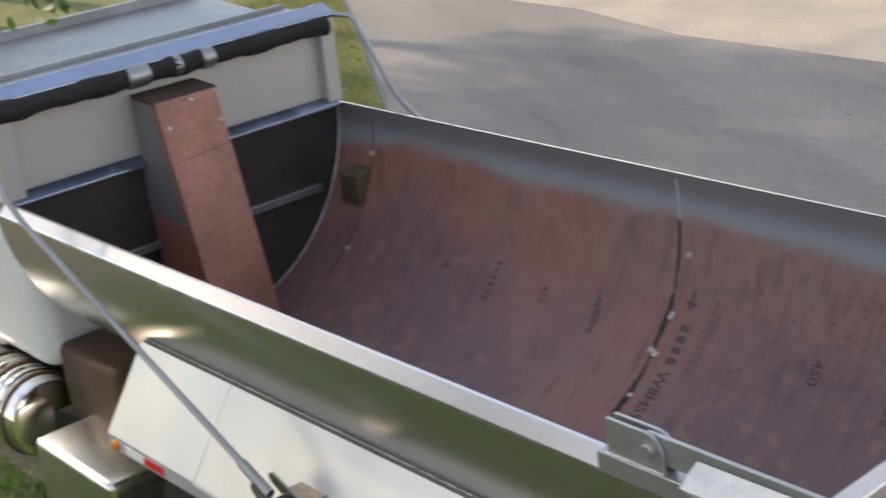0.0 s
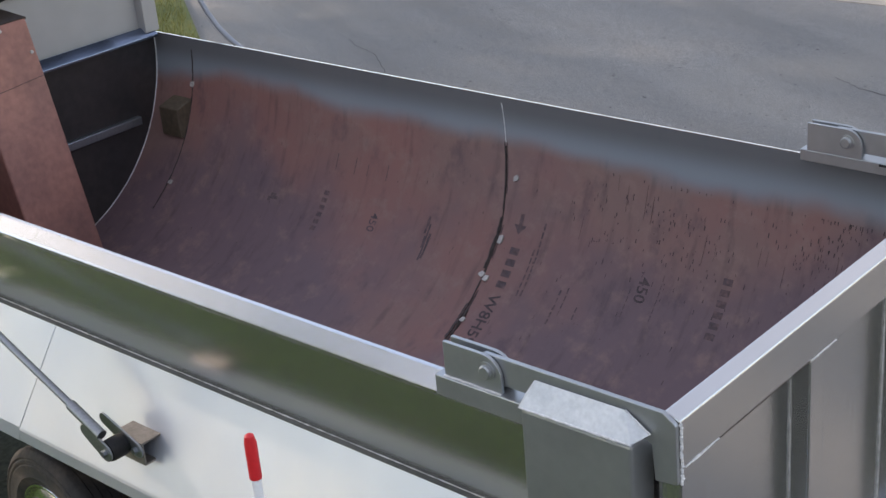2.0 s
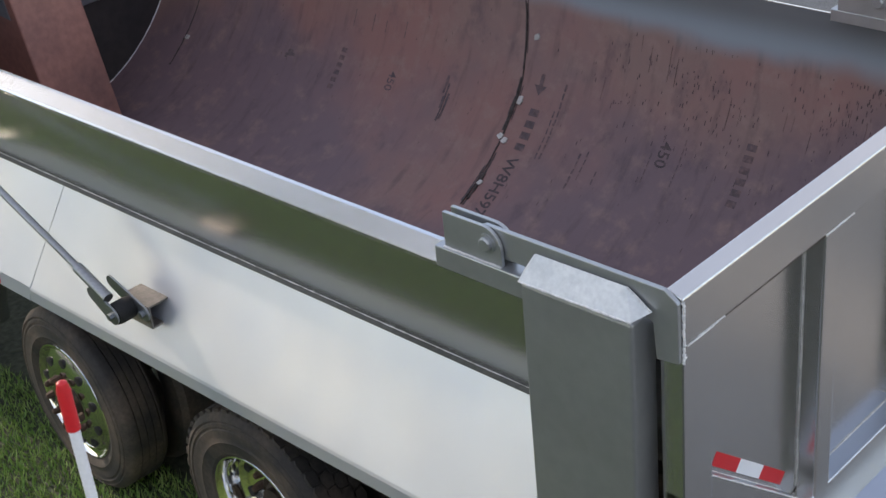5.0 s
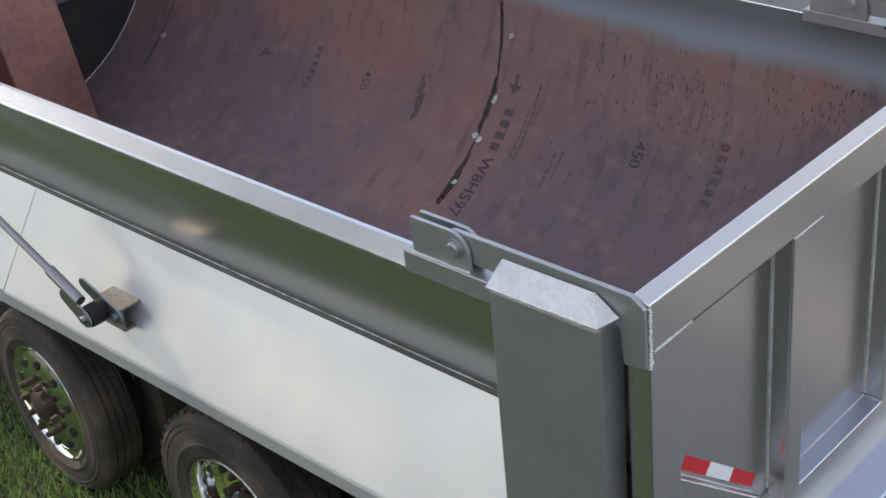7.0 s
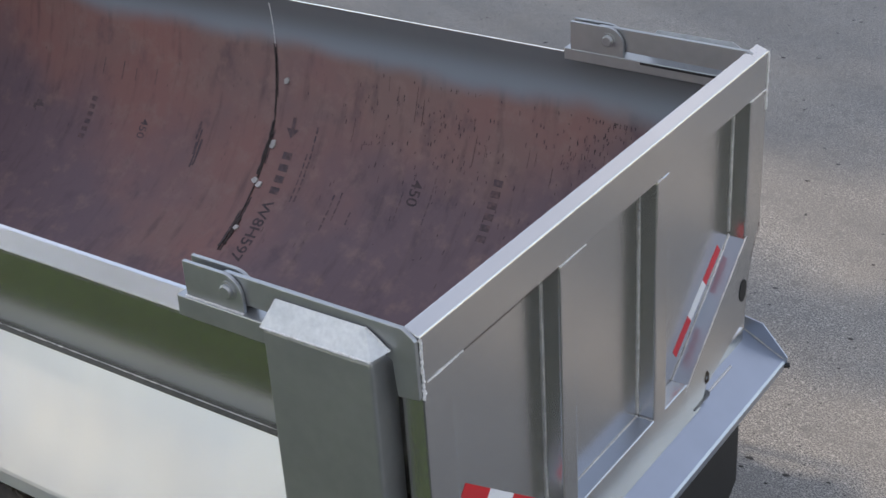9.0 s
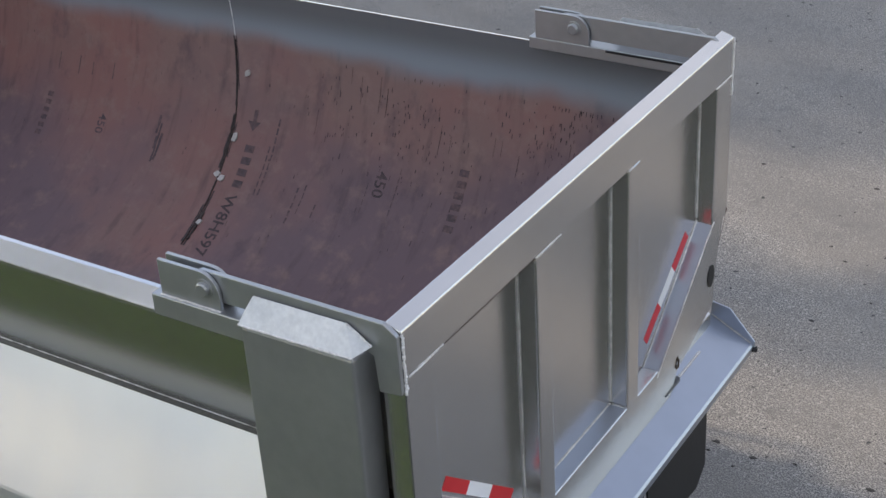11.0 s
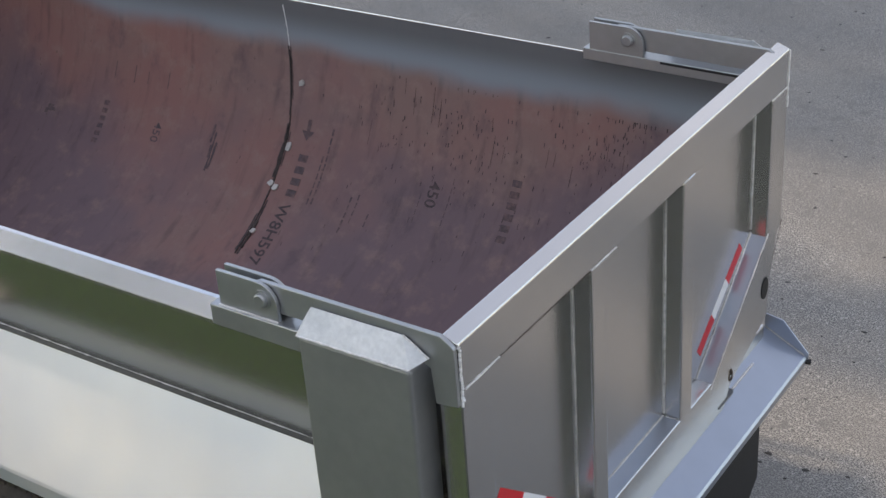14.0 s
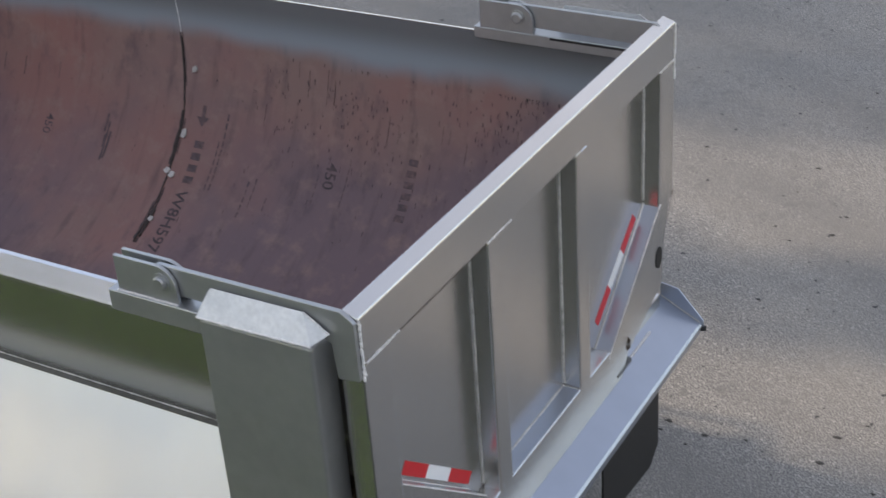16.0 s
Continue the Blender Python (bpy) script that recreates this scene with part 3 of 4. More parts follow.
strokes("print_line", [(-2.30, 61 - 2.2 * i, 0.036, 0.012) for i in range(9)] + [(-2.325, 54 - 2.2 * i, 0.034, 0.010) for i in range(6)] + [(-2.08, 46 - 2 * i, 0.03, 0.012) for i in range(5)] + [(-2.04, 47 - 2 * i, 0.03, 0.008) for i in range(4)] + [(-1.95, 43 - 2 * i, 0.03, 0.01) for i in range(2)] + [(-1.54, 56 - 2 * i, 0.03, 0.006) for i in range(6)] + [(-1.70, 51 - 2 * i, 0.03, 0.006) for i in range(4)], FAINT, "faint dotted print lines", 5)
strokes("rub_mark", [(-3.06, 55.5, 0.10, 0.018), (-3.04, 53.5, 0.14, 0.016), (-3.02, 51, 0.15, 0.018), (-3.035, 47, 0.08, 0.014), (-3.05, 50, 0.07, 0.012)], FAINT, "smeared dark rub mark", 8)
strokes("scrape", [(-4.281, 50.4, 0.04, 0.05), (-4.25, 49.6, 0.02, 0.04), (-4.30, 49.2, 0.03, 0.03), (-3.85, 66, 0.10, 0.006), (-3.70, 66, 0.10, 0.006), (-3.45, 66, 0.09, 0.006), (-3.60, 65, 0.07, 0.006)], CHALK, "pale scrapes on the plate", 9)
bm = lay(prism([(0, -0.012), (0.06, -0.012), (0.06, -0.04), (0.11, 0), (0.06, 0.04), (0.06, 0.012), (0, 0.012)], "z", -0.0003, 0.0003), -2.455, 62)
part("arrow_mark", bm, FAINT, body, "worn dark arrow mark")
# lifting lug on the far wall
lug = [(2.262, 1.99), (2.40, 2.03), (2.40, 1.86), (2.32, 1.79), (2.262, 1.80)]
bm = prism(lug, "x", -5.40, -5.215, 0.008)
part("lifting_lug", bm, RUST, body, "rusty brown box lug welded to the wall")

# front bulkhead, doghouse, cab shield
half = [(YC + (R - 0.002) * math.sin(radians(a)), ZC - (R - 0.002) * math.cos(radians(a))) for a in range(-90, 91, 5)]
bm = prism(half, "x", X0 + 0.002, X0 + 0.02)
bulk = part("bulkhead", bm, GLOSS_BLACK, body, "black painted half-round front bulkhead")
part("bulkhead_rail", prism([(X0 + 0.02, 2.395), (X0 + 0.085, 2.395), (X0 + 0.085, 2.412), (X0 + 0.02, 2.462)], "y", 0.09, 2.44, 0.003), RAIL_BLUE, body, "polished cross rail with sky blue put into its colour")
part("bulkhead_rail", box(X0 + 0.02, X0 + 0.06, 0.30, 2.22, 1.855, 1.91, 0.006), ZINC, body, "grey lower stiffener")
part("bulkhead_weld", bead([Vector((X0 + 0.022, *p)) for p in half], 0.0035, 31), WELD, body, "bright weld round the bulkhead")
part("upper_panel", box(X0 - 0.02, X0 - 0.002, 0.09, 2.44, 2.44, 2.99, 0.002), DULL, body, "light silver upper front panel")
part("upper_post", box(X0 - 0.02, X0 + 0.07, 2.36, 2.47, 2.43, 2.98, 0.006), DULL, body)
part("upper_post", box(X0 - 0.02, X0 + 0.07, 0.06, 0.17, 2.43, 2.98, 0.006), DULL, body)
DY0, DY1 = 0.96, 1.39
pts = [(X0 + 0.02, 2.83), (-5.32, 2.81), (-4.93, 1.24), (X0 + 0.02, 1.24)]
dog = part("doghouse", prism(pts, "y", DY0, DY1, 0.012), DOGHOUSE, body, "brown primed sloping hoist cover")
n = Vector((1.57, 0, 0.39)).normalized()
for y, s in ((DY0 + 0.05, 0.10), (DY1 - 0.035, 0.12), (1.20, 0.02)):
    p = Vector((-5.32, y, 2.81)).lerp(Vector((-4.93, y, 1.24)), s) + n * 0.004
    bm = lathe([(0.0, -0.004), (0.011, -0.004), (0.011, 0.006), (0.0, 0.006)], 8)
    bm.transform(Matrix.Translation(p) @ n.to_track_quat("Y", "Z").to_matrix().to_4x4())
    part("bolt_head", bm, TAB, dog, "bright bolt head")
p0, p1 = Vector((-5.32, DY0, 2.81)).lerp(Vector((-4.93, DY0, 1.24)), 0.23) + n * 0.002, Vector((-5.32, DY1, 2.81)).lerp(Vector((-4.93, DY1, 1.24)), 0.21) + n * 0.002
part("plate_joint", bead([p0, p1], 0.0015, 41), WELD_DARK, dog, "dark plate joint")
pts = [(X0 + 0.02, 2.832), (-5.325, 2.815), (-5.325, 2.80), (X0 + 0.02, 2.81)]
part("doghouse_cap", prism(pts, "y", DY0 - 0.006, DY1 + 0.006), CHASSIS, dog, "dark top plate")
part("doghouse_side", prism([(X0 + 0.02, 2.80), (-5.37, 2.79), (-5.20, 2.06), (X0 + 0.02, 2.10)], "y", DY0 - 0.005, DY0 + 0.002), GREY, dog, "grey painted side plate")
# cab shield with a rolled tarp under its edge
shield = part("cab_shield", prism([(X0 - 0.03, 3.010), (X0 - 0.36, 3.020), (X0 - 0.37, 3.045), (X0 - 0.40, 3.045), (X0 - 0.41, 2.955), (-7.00, 3.03), (-7.02, 3.09), (-7.06, 3.09), (-7.06, 3.00), (X0 - 0.41, 2.93), (X0 - 0.03, 2.985)], "y", 0.02, 2.40, 0.003), SHIELD, body, "dull grey folded cab shield plate")
part("shield_edge", prism([(X0 - 0.075, 3.062), (X0 + 0.055, 3.012), (X0 + 0.062, 3.000), (X0 + 0.050, 2.988), (X0 - 0.075, 2.986)], "y", 0.0, 2.50, 0.006), RAIL_BLUE, shield, "polished sloped edge rail with sky blue put into its colour")
# black box draws the shade below the edge rail
part("edge_shadow_strip", box(X0 - 0.05, X0 + 0.048, 0.02, 2.48, 2.968, 2.986, 0.002), SHADE_BLACK, shield, "black strip painting the shade under the edge rail")
bm = tube([(X0 + 0.05 + 0.006 * math.sin(i * 1.7), 0.05 + 2.36 * i / 24, 2.942 + 0.006 * math.sin(i * 2.3)) for i in range(25)], [0.060 + 0.008 * math.sin(i * 1.1) for i in range(25)], 12)
part("rolled_tarp", bm, TARP, shield, "rolled black mesh tarp", smooth=True)
for y, w in ((1.00, 0.075), (1.27, 0.03), (1.49, 0.045)):
    part("tarp_strap", lathe([(0.060, y - w), (0.070, y - w * 0.8), (0.070, y + w * 0.8), (0.060, y + w)], 14, (X0 + 0.05, 0, 2.942)), ZINC, shield, "pale strap", smooth=True)


# tarp arms with pivots on the side panels
def tarp_arm(side):
    f = (lambda y: y) if side < 0 else (lambda y: 2 * YC - y)
    upper = [(-4.85, 2.385), (-5.05, 2.475), (-5.16, 2.55), (-5.24, 2.65)] if side < 0 else [(-4.70, 2.235), (-4.90, 2.315), (-5.02, 2.375), (-5.13, 2.445), (-5.22, 2.535)]
    path = [(-2.975, f(-0.115), 1.605), (-3.10, f(-0.112), 1.655)] + [(x, f(-0.10), z) for x, z in upper] + [(-5.50, f(-0.09), 2.935), (-5.53, f(-0.07), 2.965), (-5.60, f(0.03), 2.99)]
    arm = part("tarp_arm", tube(path, 0.017, 12), ZINC, body, "galvanised tarp arm", smooth=True)
    part("sleeve", tube([(-2.93, f(-0.117), 1.586), (-3.14, f(-0.112), 1.671)], 0.026, 12), ZINC, arm, smooth=True)
    base, lo, hi = bmesh.new(), min(f(0.10), f(-0.02)), max(f(0.10), f(-0.02))
    for z0, z1, y0, y1 in ((1.530, 1.540, lo, hi), (1.425, 1.435, lo, hi), (1.433, 1.532, lo, lo + 0.010), (1.433, 1.532, hi - 0.010, hi)):
        add(base, box(-2.985, -2.785, y0, y1, z0, z1, 0.002))
    part("bracket", base, STEEL_RAW, arm, "grey-brown open box bracket")
    part("bracket_back", box(-2.975, -2.965, lo + 0.011, hi - 0.011, 1.436, 1.529, 0), RUST, arm, "dark inside of the box bracket")
    for dy, (xa, za), (xb, zb), r in ((-0.028, (-3.03, 1.595), (-2.815, 1.505), 0.040), (-0.132, (-3.03, 1.585), (-2.90, 1.515), 0.044)):
        turn = math.atan2(zb - za, xb - xa)
        pts = [(xb + r * math.cos(turn + radians(t)), zb + r * math.sin(turn + radians(t))) for t in range(-90, 91, 15)]
        pts += [(xa + r * 0.75 * math.cos(turn + radians(t)), za + r * 0.75 * math.sin(turn + radians(t))) for t in range(90, 271, 30)]
        part("pivot_plate", prism(pts, "y", f(dy) - 0.005, f(dy) + 0.005, 0.002), ZINC, arm, "rounded zinc pivot plate")
    part("spring_roller", lathe([(0.0, -0.045), (0.048, -0.045), (0.052, -0.03), (0.052, 0.03), (0.048, 0.045), (0.0, 0.045)], 24, (-2.90, f(-0.079), 1.515)), BLACK, arm, "black spring roller", smooth=True)
    for x, y, z in ((-2.90, -0.143, 1.515), (-2.815, -0.040, 1.505)):
        part("pivot_bolt", lathe([(0.0, -0.012), (0.016, -0.012), (0.016, 0.012), (0.0, 0.012)], 6, (x, f(y), z)), ZINC, arm)
    return arm


tarp_arm(-1)
tarp_arm(1)


# sloping side panels over the wheels
def side_panel(side):
    f = (lambda y: y) if side < 0 else (lambda y: 2 * YC - y)
    prof = [(f(0.200), 1.790), (f(-0.025), 1.285), (f(-0.030), 1.270), (f(-0.028), 1.205), (f(-0.010), 1.205), (f(-0.010), 1.27), (f(0.213), 1.778)]
    pan = part("side_panel", prism(prof, "x", -3.512, -0.545, 0.0), SILVER_LIGHT, body, "pale silver sloping side panel")
    for v in pan.data.vertices:
        if v.co.x < -3:
            v.co.x = -3.832 + 0.175 * (v.co.z - 1.205) / 0.585
    fore = [(-3.661, 0.200, 1.790), (-4.53, 0.200, 1.790), (-4.68, -0.025, 1.285), (-4.68, -0.030, 1.205), (-3.836, -0.030, 1.205), (-3.814, -0.025, 1.285)]
    bm = bmesh.new()
    a = [bm.verts.new((x, f(y), z)) for x, y, z in fore]
    b = [bm.verts.new((x, f(y + 0.02), z - 0.004)) for x, y, z in fore]
    for ring in (a, b):
        bm.faces.new((ring[0], ring[1], ring[2], ring[5]))
        bm.faces.new((ring[5], ring[2], ring[3], ring[4]))
    for i in range(6):
        j = (i + 1) % 6
        bm.faces.new((a[i], a[j], b[j], b[i]))
    part("side_panel", bm, SILVER_LIGHT, body, "pale silver sloping front side panel")
    # ledge and weld along the top
    part("panel_ledge", prism([(f(0.199), 1.7925), (f(0.232), 1.795), (f(0.236), 1.77), (f(0.21), 1.77)], "x", -4.52, -0.545), GAP, pan, "dark gap strip")
    part("panel_weld", bead([Vector((-4.52, f(0.2265), 1.797)), Vector((-0.56, f(0.2265), 1.797))], 0.003, 51), WELD, pan, "bright weld line")
    for x0, x1, m in ((-4.50, -4.30, WHITE), (-4.30, -4.10, RED)):
        y = f(-0.0315)
        part("reflective_tape", box(x0, x1, min(y, f(-0.0285)), max(y, f(-0.0285)), 1.215, 1.262, 0), m, pan, "reflective tape strip")
    lamp = lathe([(0.0, -0.022), (0.018, -0.02), (0.028, -0.008), (0.03, 0.004), (0.0, 0.004)], 16, (-4.60, 0, 1.235))
    bmesh.ops.scale(lamp, vec=(1, 1 if side < 0 else -1, 1), verts=lamp.verts)
    bmesh.ops.translate(lamp, vec=(0, f(-0.030), 0), verts=lamp.verts)
    part("marker_lamp", lamp, ORANGE, pan, "amber marker lamp", smooth=True)


side_panel(-1)
side_panel(1)


# corner posts with sloping caps
def corner_post(side):
    f = (lambda y: y) if side < 0 else (lambda y: 2 * YC - y)
    y0, y1 = sorted((f(-0.066), f(0.056)))
    post = part("corner_post", box(-0.545, -0.122, y0, y1, 1.17, 2.472, 0.012, 3), SATIN, body, "tall silver box post")
    cs = [(-0.548, f(-0.070), 2.474), (-0.120, f(-0.070), 2.480), (-0.085, f(-0.012), 2.50), (-0.565, f(-0.012), 2.49), (-0.523, f(-0.010), 2.555), (-0.178, f(-0.010), 2.557)]
    part("post_cap", solid(cs, [(0, 1, 5, 4), (1, 2, 5), (0, 4, 3), (3, 4, 5, 2), (0, 3, 2, 1)], 0.003), CAP, post, "pale dusty sloping cap")
    part("cap_weld", bead([Vector((-0.548, f(-0.069), 2.474)), Vector((-0.120, f(-0.069), 2.480))], 0.004, 61), WELD, post)
    part("cap_weld", bead([Vector((-0.178, f(-0.012), 2.556)), Vector((-0.088, f(-0.014), 2.50))], 0.004, 62), WELD, post)


corner_post(-1)
corner_post(1)


# gate hinges: ledge, two clevis plates, bolt
def hinge(side):
    f = (lambda y: y) if side < 0 else (lambda y: 2.425 - y)
    h = part("hinge_ledge", box(-0.935, -0.19, *sorted((f(-0.034), f(0.074)) if side < 0 else (2.392, 2.50)), 2.385 if side < 0 else 2.408, 2.462, 0.004), SATIN, body, "silver hinge ledge on the rim")
    for k, (a, b, x1) in enumerate(((-0.020, -0.006, -0.655), (0.022, 0.036, -0.64))):
        pts = [(-0.900, 2.462), (-0.900, 2.590)] + [(x1 - 0.075 + 0.075 * math.sin(radians(t)), 2.515 + 0.075 * math.cos(radians(t))) for t in range(0, 91, 15)] + [(x1, 2.462)]
        part("clevis_plate", prism(pts, "y", *sorted((f(a), f(b))), 0.002), SATIN, h, "rounded clevis plate")
    for y, w in ((-0.020, -1), (0.036, 1)):
        s = w if side < 0 else -w
        bm = lathe([(0.0, 0.0), (0.034, 0.0), (0.034, s * 0.004), (0.025, s * 0.005), (0.025, s * 0.014), (0.020, s * 0.018), (0.0, s * 0.018)], 16, (-0.712, f(y), 2.532))
        part("hinge_bolt", bm, SATIN, h, "painted hinge bolt with washer", smooth=True)
    if side > 0:
        # no opening here: a black strip on the ledge draws the gap's shade
        part("slot", box(-0.56, -0.10, 2.389, 2.394, 2.447, 2.4575, 0), BLACK, h, "black strip for the shade in the gap under the gate arm")
    part("ledge_weld", bead([Vector((-0.90, f(-0.024), 2.463)), Vector((-0.655, f(-0.024), 2.463))], 0.004, 71), WELD, h)
    return h


hinge(-1)
hinge(1).location.x = 0.032

# tailgate
gate = new("tailgate")
gate.parent = truck
tagged(gate, "silver ribbed steel tailgate")
GY0, GY1, PX = 0.016, 2.515, -0.077
outline = [(GY0 + 0.01, 2.45), (GY0 + 0.01, 1.77), (0.70, 1.18), (1.83, 1.18), (GY1 - 0.01, 1.77), (GY1 - 0.01, 2.45)]
part("gate_skin", prism(outline, "x", PX - 0.010, PX), SILVER, gate, "flat silver gate skin")
part("top_rail", prism([(PX - 0.008, 2.393), (PX - 0.008, 2.44), (-0.056, 2.45), (-0.056, 2.579), (-0.003, 2.561), (0.0, 2.554), (0.0, 2.393)], "y", GY0, GY1, 0.004), SILVER, gate, "sloped silver top rail")
for a, b in ((0.811, 0.915), (1.524, 1.628)):
    part("rib", box(PX, 0.0, a, b, 1.30, 2.391, 0.009, 3), SILVER, gate, "upright box rib")
    part("rib_weld", bead([Vector((PX + 0.003, a - 0.002, 1.33)), Vector((PX + 0.003, a - 0.002, 2.38))], 0.0026, int(a * 100)), WELD, gate)
part("end_post", box(PX, 0.0, GY0, 0.17, 1.72, 2.391, 0.008, 3), SILVER, gate, "end post")
part("end_post", box(PX, 0.0, 2.358, GY1, 1.73, 2.391, 0.008, 3), SILVER, gate, "end post")
part("rib_weld", bead([Vector((PX + 0.003, 2.356, 1.77)), Vector((PX + 0.003, 2.356, 2.38))], 0.0026, 235), WELD, gate)
part("bottom_rail", box(PX, 0.0, 0.72, 1.83, 1.10, 1.315, 0.009, 3), SILVER, gate, "bottom rail")
far = [(1.812, 1.288), (2.372, 1.757), (2.485, 1.74), (2.42, 1.52), (2.402, 1.33), (2.02, 1.19), (1.96, 1.10), (1.83, 1.10)]
part("corner_gusset", prism(far, "x", PX, -0.002, 0.003), SILVER, gate, "diagonal corner gusset")
near = [(0.703, 1.376), (0.143, 1.850), (GY0, 1.835), (GY0, 1.70), (0.13, 1.33), (0.495, 1.19), (0.555, 1.10), (0.685, 1.10)]
part("corner_gusset", prism(near, "x", PX, -0.002, 0.003), SILVER, gate, "diagonal corner gusset")
part("gusset_weld", bead([Vector((PX + 0.003, 0.703, 1.379)), Vector((PX + 0.003, 0.172, 1.829))], 0.0035, 85), WELD, gate)
part("gusset_edge", bead([Vector((-0.001, 0.703, 1.377)), Vector((-0.001, 0.172, 1.826))], 0.003, 87), WELD, gate)
part("gusset_weld", bead([Vector((PX + 0.003, 1.812, 1.29)), Vector((PX + 0.003, 2.372, 1.760))], 0.004, 81), WELD, gate)
part("gusset_edge", bead([Vector((-0.001, 1.812, 1.290)), Vector((-0.001, 2.372, 1.759))], 0.003, 82), WELD, gate)
def top_tint_strip(p, q, name):
    """A thin flat strip painting a sky reflection on the upper edge of a gusset or rail, from (y, z) to (y, z)."""
    (y0, z0), (y1, z1) = p, q
    k = 0.003 / math.hypot(y1 - y0, z1 - z0)
    dy, dz = -(z1 - z0) * k, (y1 - y0) * k
    pts = [(y0 - dy, z0 - dz), (y1 - dy, z1 - dz), (y1 + dy, z1 + dz), (y0 + dy, z0 + dz)]
    part(name, prism(pts, "x", PX + 0.001, -0.005), APRON, gate, "thin strip coloured like a sky reflection")


# blue-grey strips put the mirrored sky into the colour of these top faces
top_tint_strip((1.816, 1.291), (2.366, 1.752), "gusset_sky_tint")
top_tint_strip((0.172, 1.826), (0.699, 1.379), "gusset_sky_tint")
top_tint_strip((0.925, 1.3155), (1.515, 1.3155), "rail_sky_tint")
part("rail_weld", bead([Vector((0.001, GY0 + 0.02, 2.392)), Vector((0.001, 0.17, 2.392))], 0.0035, 83), WELD, gate)
part("rail_joint", bead([Vector((0.0, GY0 + 0.01, 2.3915)), Vector((0.0, 0.81, 2.3915))], 0.0016, 86, 4), CHASSIS, gate, "dark joint line")
for a, b in ((0.17, 0.23), (0.811, 0.99), (1.524, 1.56), (2.345, GY1)):
    part("rail_weld", bead([Vector((0.0, a, 2.392)), Vector((0.0, b, 2.392))], 0.003, int(a * 97)), WELD, gate)
for a, b in ((0.92, 1.52),):
    part("rail_weld", bead([Vector((PX + 0.002, a, 1.317)), Vector((PX + 0.002, b, 1.317))], 0.004, 84), WELD, gate)
# flat black discs draw the darkness of the latch holes, nothing is cut
for s in (0, 1):
    bm = lathe([(0.0, -0.0015), (0.034, -0.0015), (0.034, 0.0015), (0.0, 0.0015)], 24)
    bm.transform(Matrix.Translation((0.0, 2.362 if s else 0.153, 1.492)) @ Matrix.Diagonal((1, 1, 1.6, 1)) @ pose(0, 0, 0, 0, 0, 90))
    part("latch_hole_disc", bm, BLACK, gate, "black disc painting the dark of a latch opening")


def tape(p, q, w):
    p, q = Vector(p), Vector(q)
    up = (q - p).cross(Vector((1, 0, 0))).normalized() * w
    for i, m in enumerate((RED, WHITE, RED)):
        a, b = p.lerp(q, i / 3), p.lerp(q, (i + 1) / 3)
        off = Vector((0.0015, 0, 0))
        part("reflective_tape", solid([a, b, b + up, a + up, a + off, b + off, b + up + off, a + up + off], [(0, 3, 2, 1), (4, 5, 6, 7), (0, 1, 5, 4), (1, 2, 6, 5), (2, 3, 7, 6), (3, 0, 4, 7)]), m, gate, "reflective tape block")


tape((PX, 1.868, 1.402), (PX, 2.276, 1.716), -0.052)
tape((PX, 0.274, 1.764), (PX, 0.702, 1.404), -0.050)


# gate arms: long plates from the hinge bolts to the gate ears
def gate_arm(side):
    f = (lambda y: y) if side < 0 else (lambda y: 2.425 - y)
    pts = [(-0.765, 2.54), (-0.755, 2.575), (-0.735, 2.586), (-0.050, 2.584), (-0.012, 2.558), (-0.004, 2.548), (-0.002, 2.345), (-0.082, 2.335), (-0.092, 2.46), (-0.14, 2.478), (-0.69, 2.485), (-0.74, 2.50)]
    y0, y1 = -0.003, 0.0145
    if side > 0:
        y0, y1 = 2.4095, 2.4275
    arm = part("gate_arm", prism(pts, "y", y0, y1, 0.003), SATIN, gate, "long silver gate arm plate")
    return arm


gate_arm(-1)
gate_arm(1)
rnd = random.Random(91)
pts = [Vector((0.001 + rnd.uniform(-0.002, 0.002), 0.018 + rnd.uniform(-0.002, 0.002), 2.548 - 0.0052 * i)) for i in range(41)]
part("ear_weld", tube(pts, [rnd.uniform(0.0022, 0.0040) if i % 2 else rnd.uniform(0.0050, 0.0082) for i in range(41)], 7), WELD, gate, "rough bright weld")
part("ear_weld", bead([Vector((0.0, GY1 - 0.004, 2.555)), Vector((0.0, GY1 - 0.004, 2.30))], 0.005, 92), WELD, gate, "rough bright weld")

# spill apron below the gate, mud flaps
ap = [(-0.085, 1.128), (0.112, 1.026), (0.119, 1.018), (0.118, 0.985), (0.124, 0.985), (0.127, 1.022), (0.118, 1.034), (-0.085, 1.138)]
apron = part("spill_apron", prism(ap, "y", -0.09, 2.605, 0.001), APRON, truck, "sloping silver spill apron")
for y in (-0.09, 2.597):
    pts = [(-0.085, 1.13), (-0.085, 1.208), (0.005, 1.192), (0.133, 1.046), (0.133, 0.992), (0.120, 0.985)]
    part("apron_ear", prism(pts, "y", y, y + 0.008, 0.001), APRON, apron, "triangular end ear")
    part("end_plug", tube([(0.118, y - 0.004, 1.006), (0.140, y + 0.012, 1.000)], 0.014, 10), BLACK, apron, "black rubber end plug", smooth=True)
part("ear_seam", bead([Vector((-0.08, 2.594, 1.140)), Vector((0.115, 2.594, 1.037))], 0.003, 94), WELD, apron)
part("apron_bracket", box(-0.09, -0.02, 0.2, 2.33, 1.05, 1.11, 0.004), SILVER, apron)
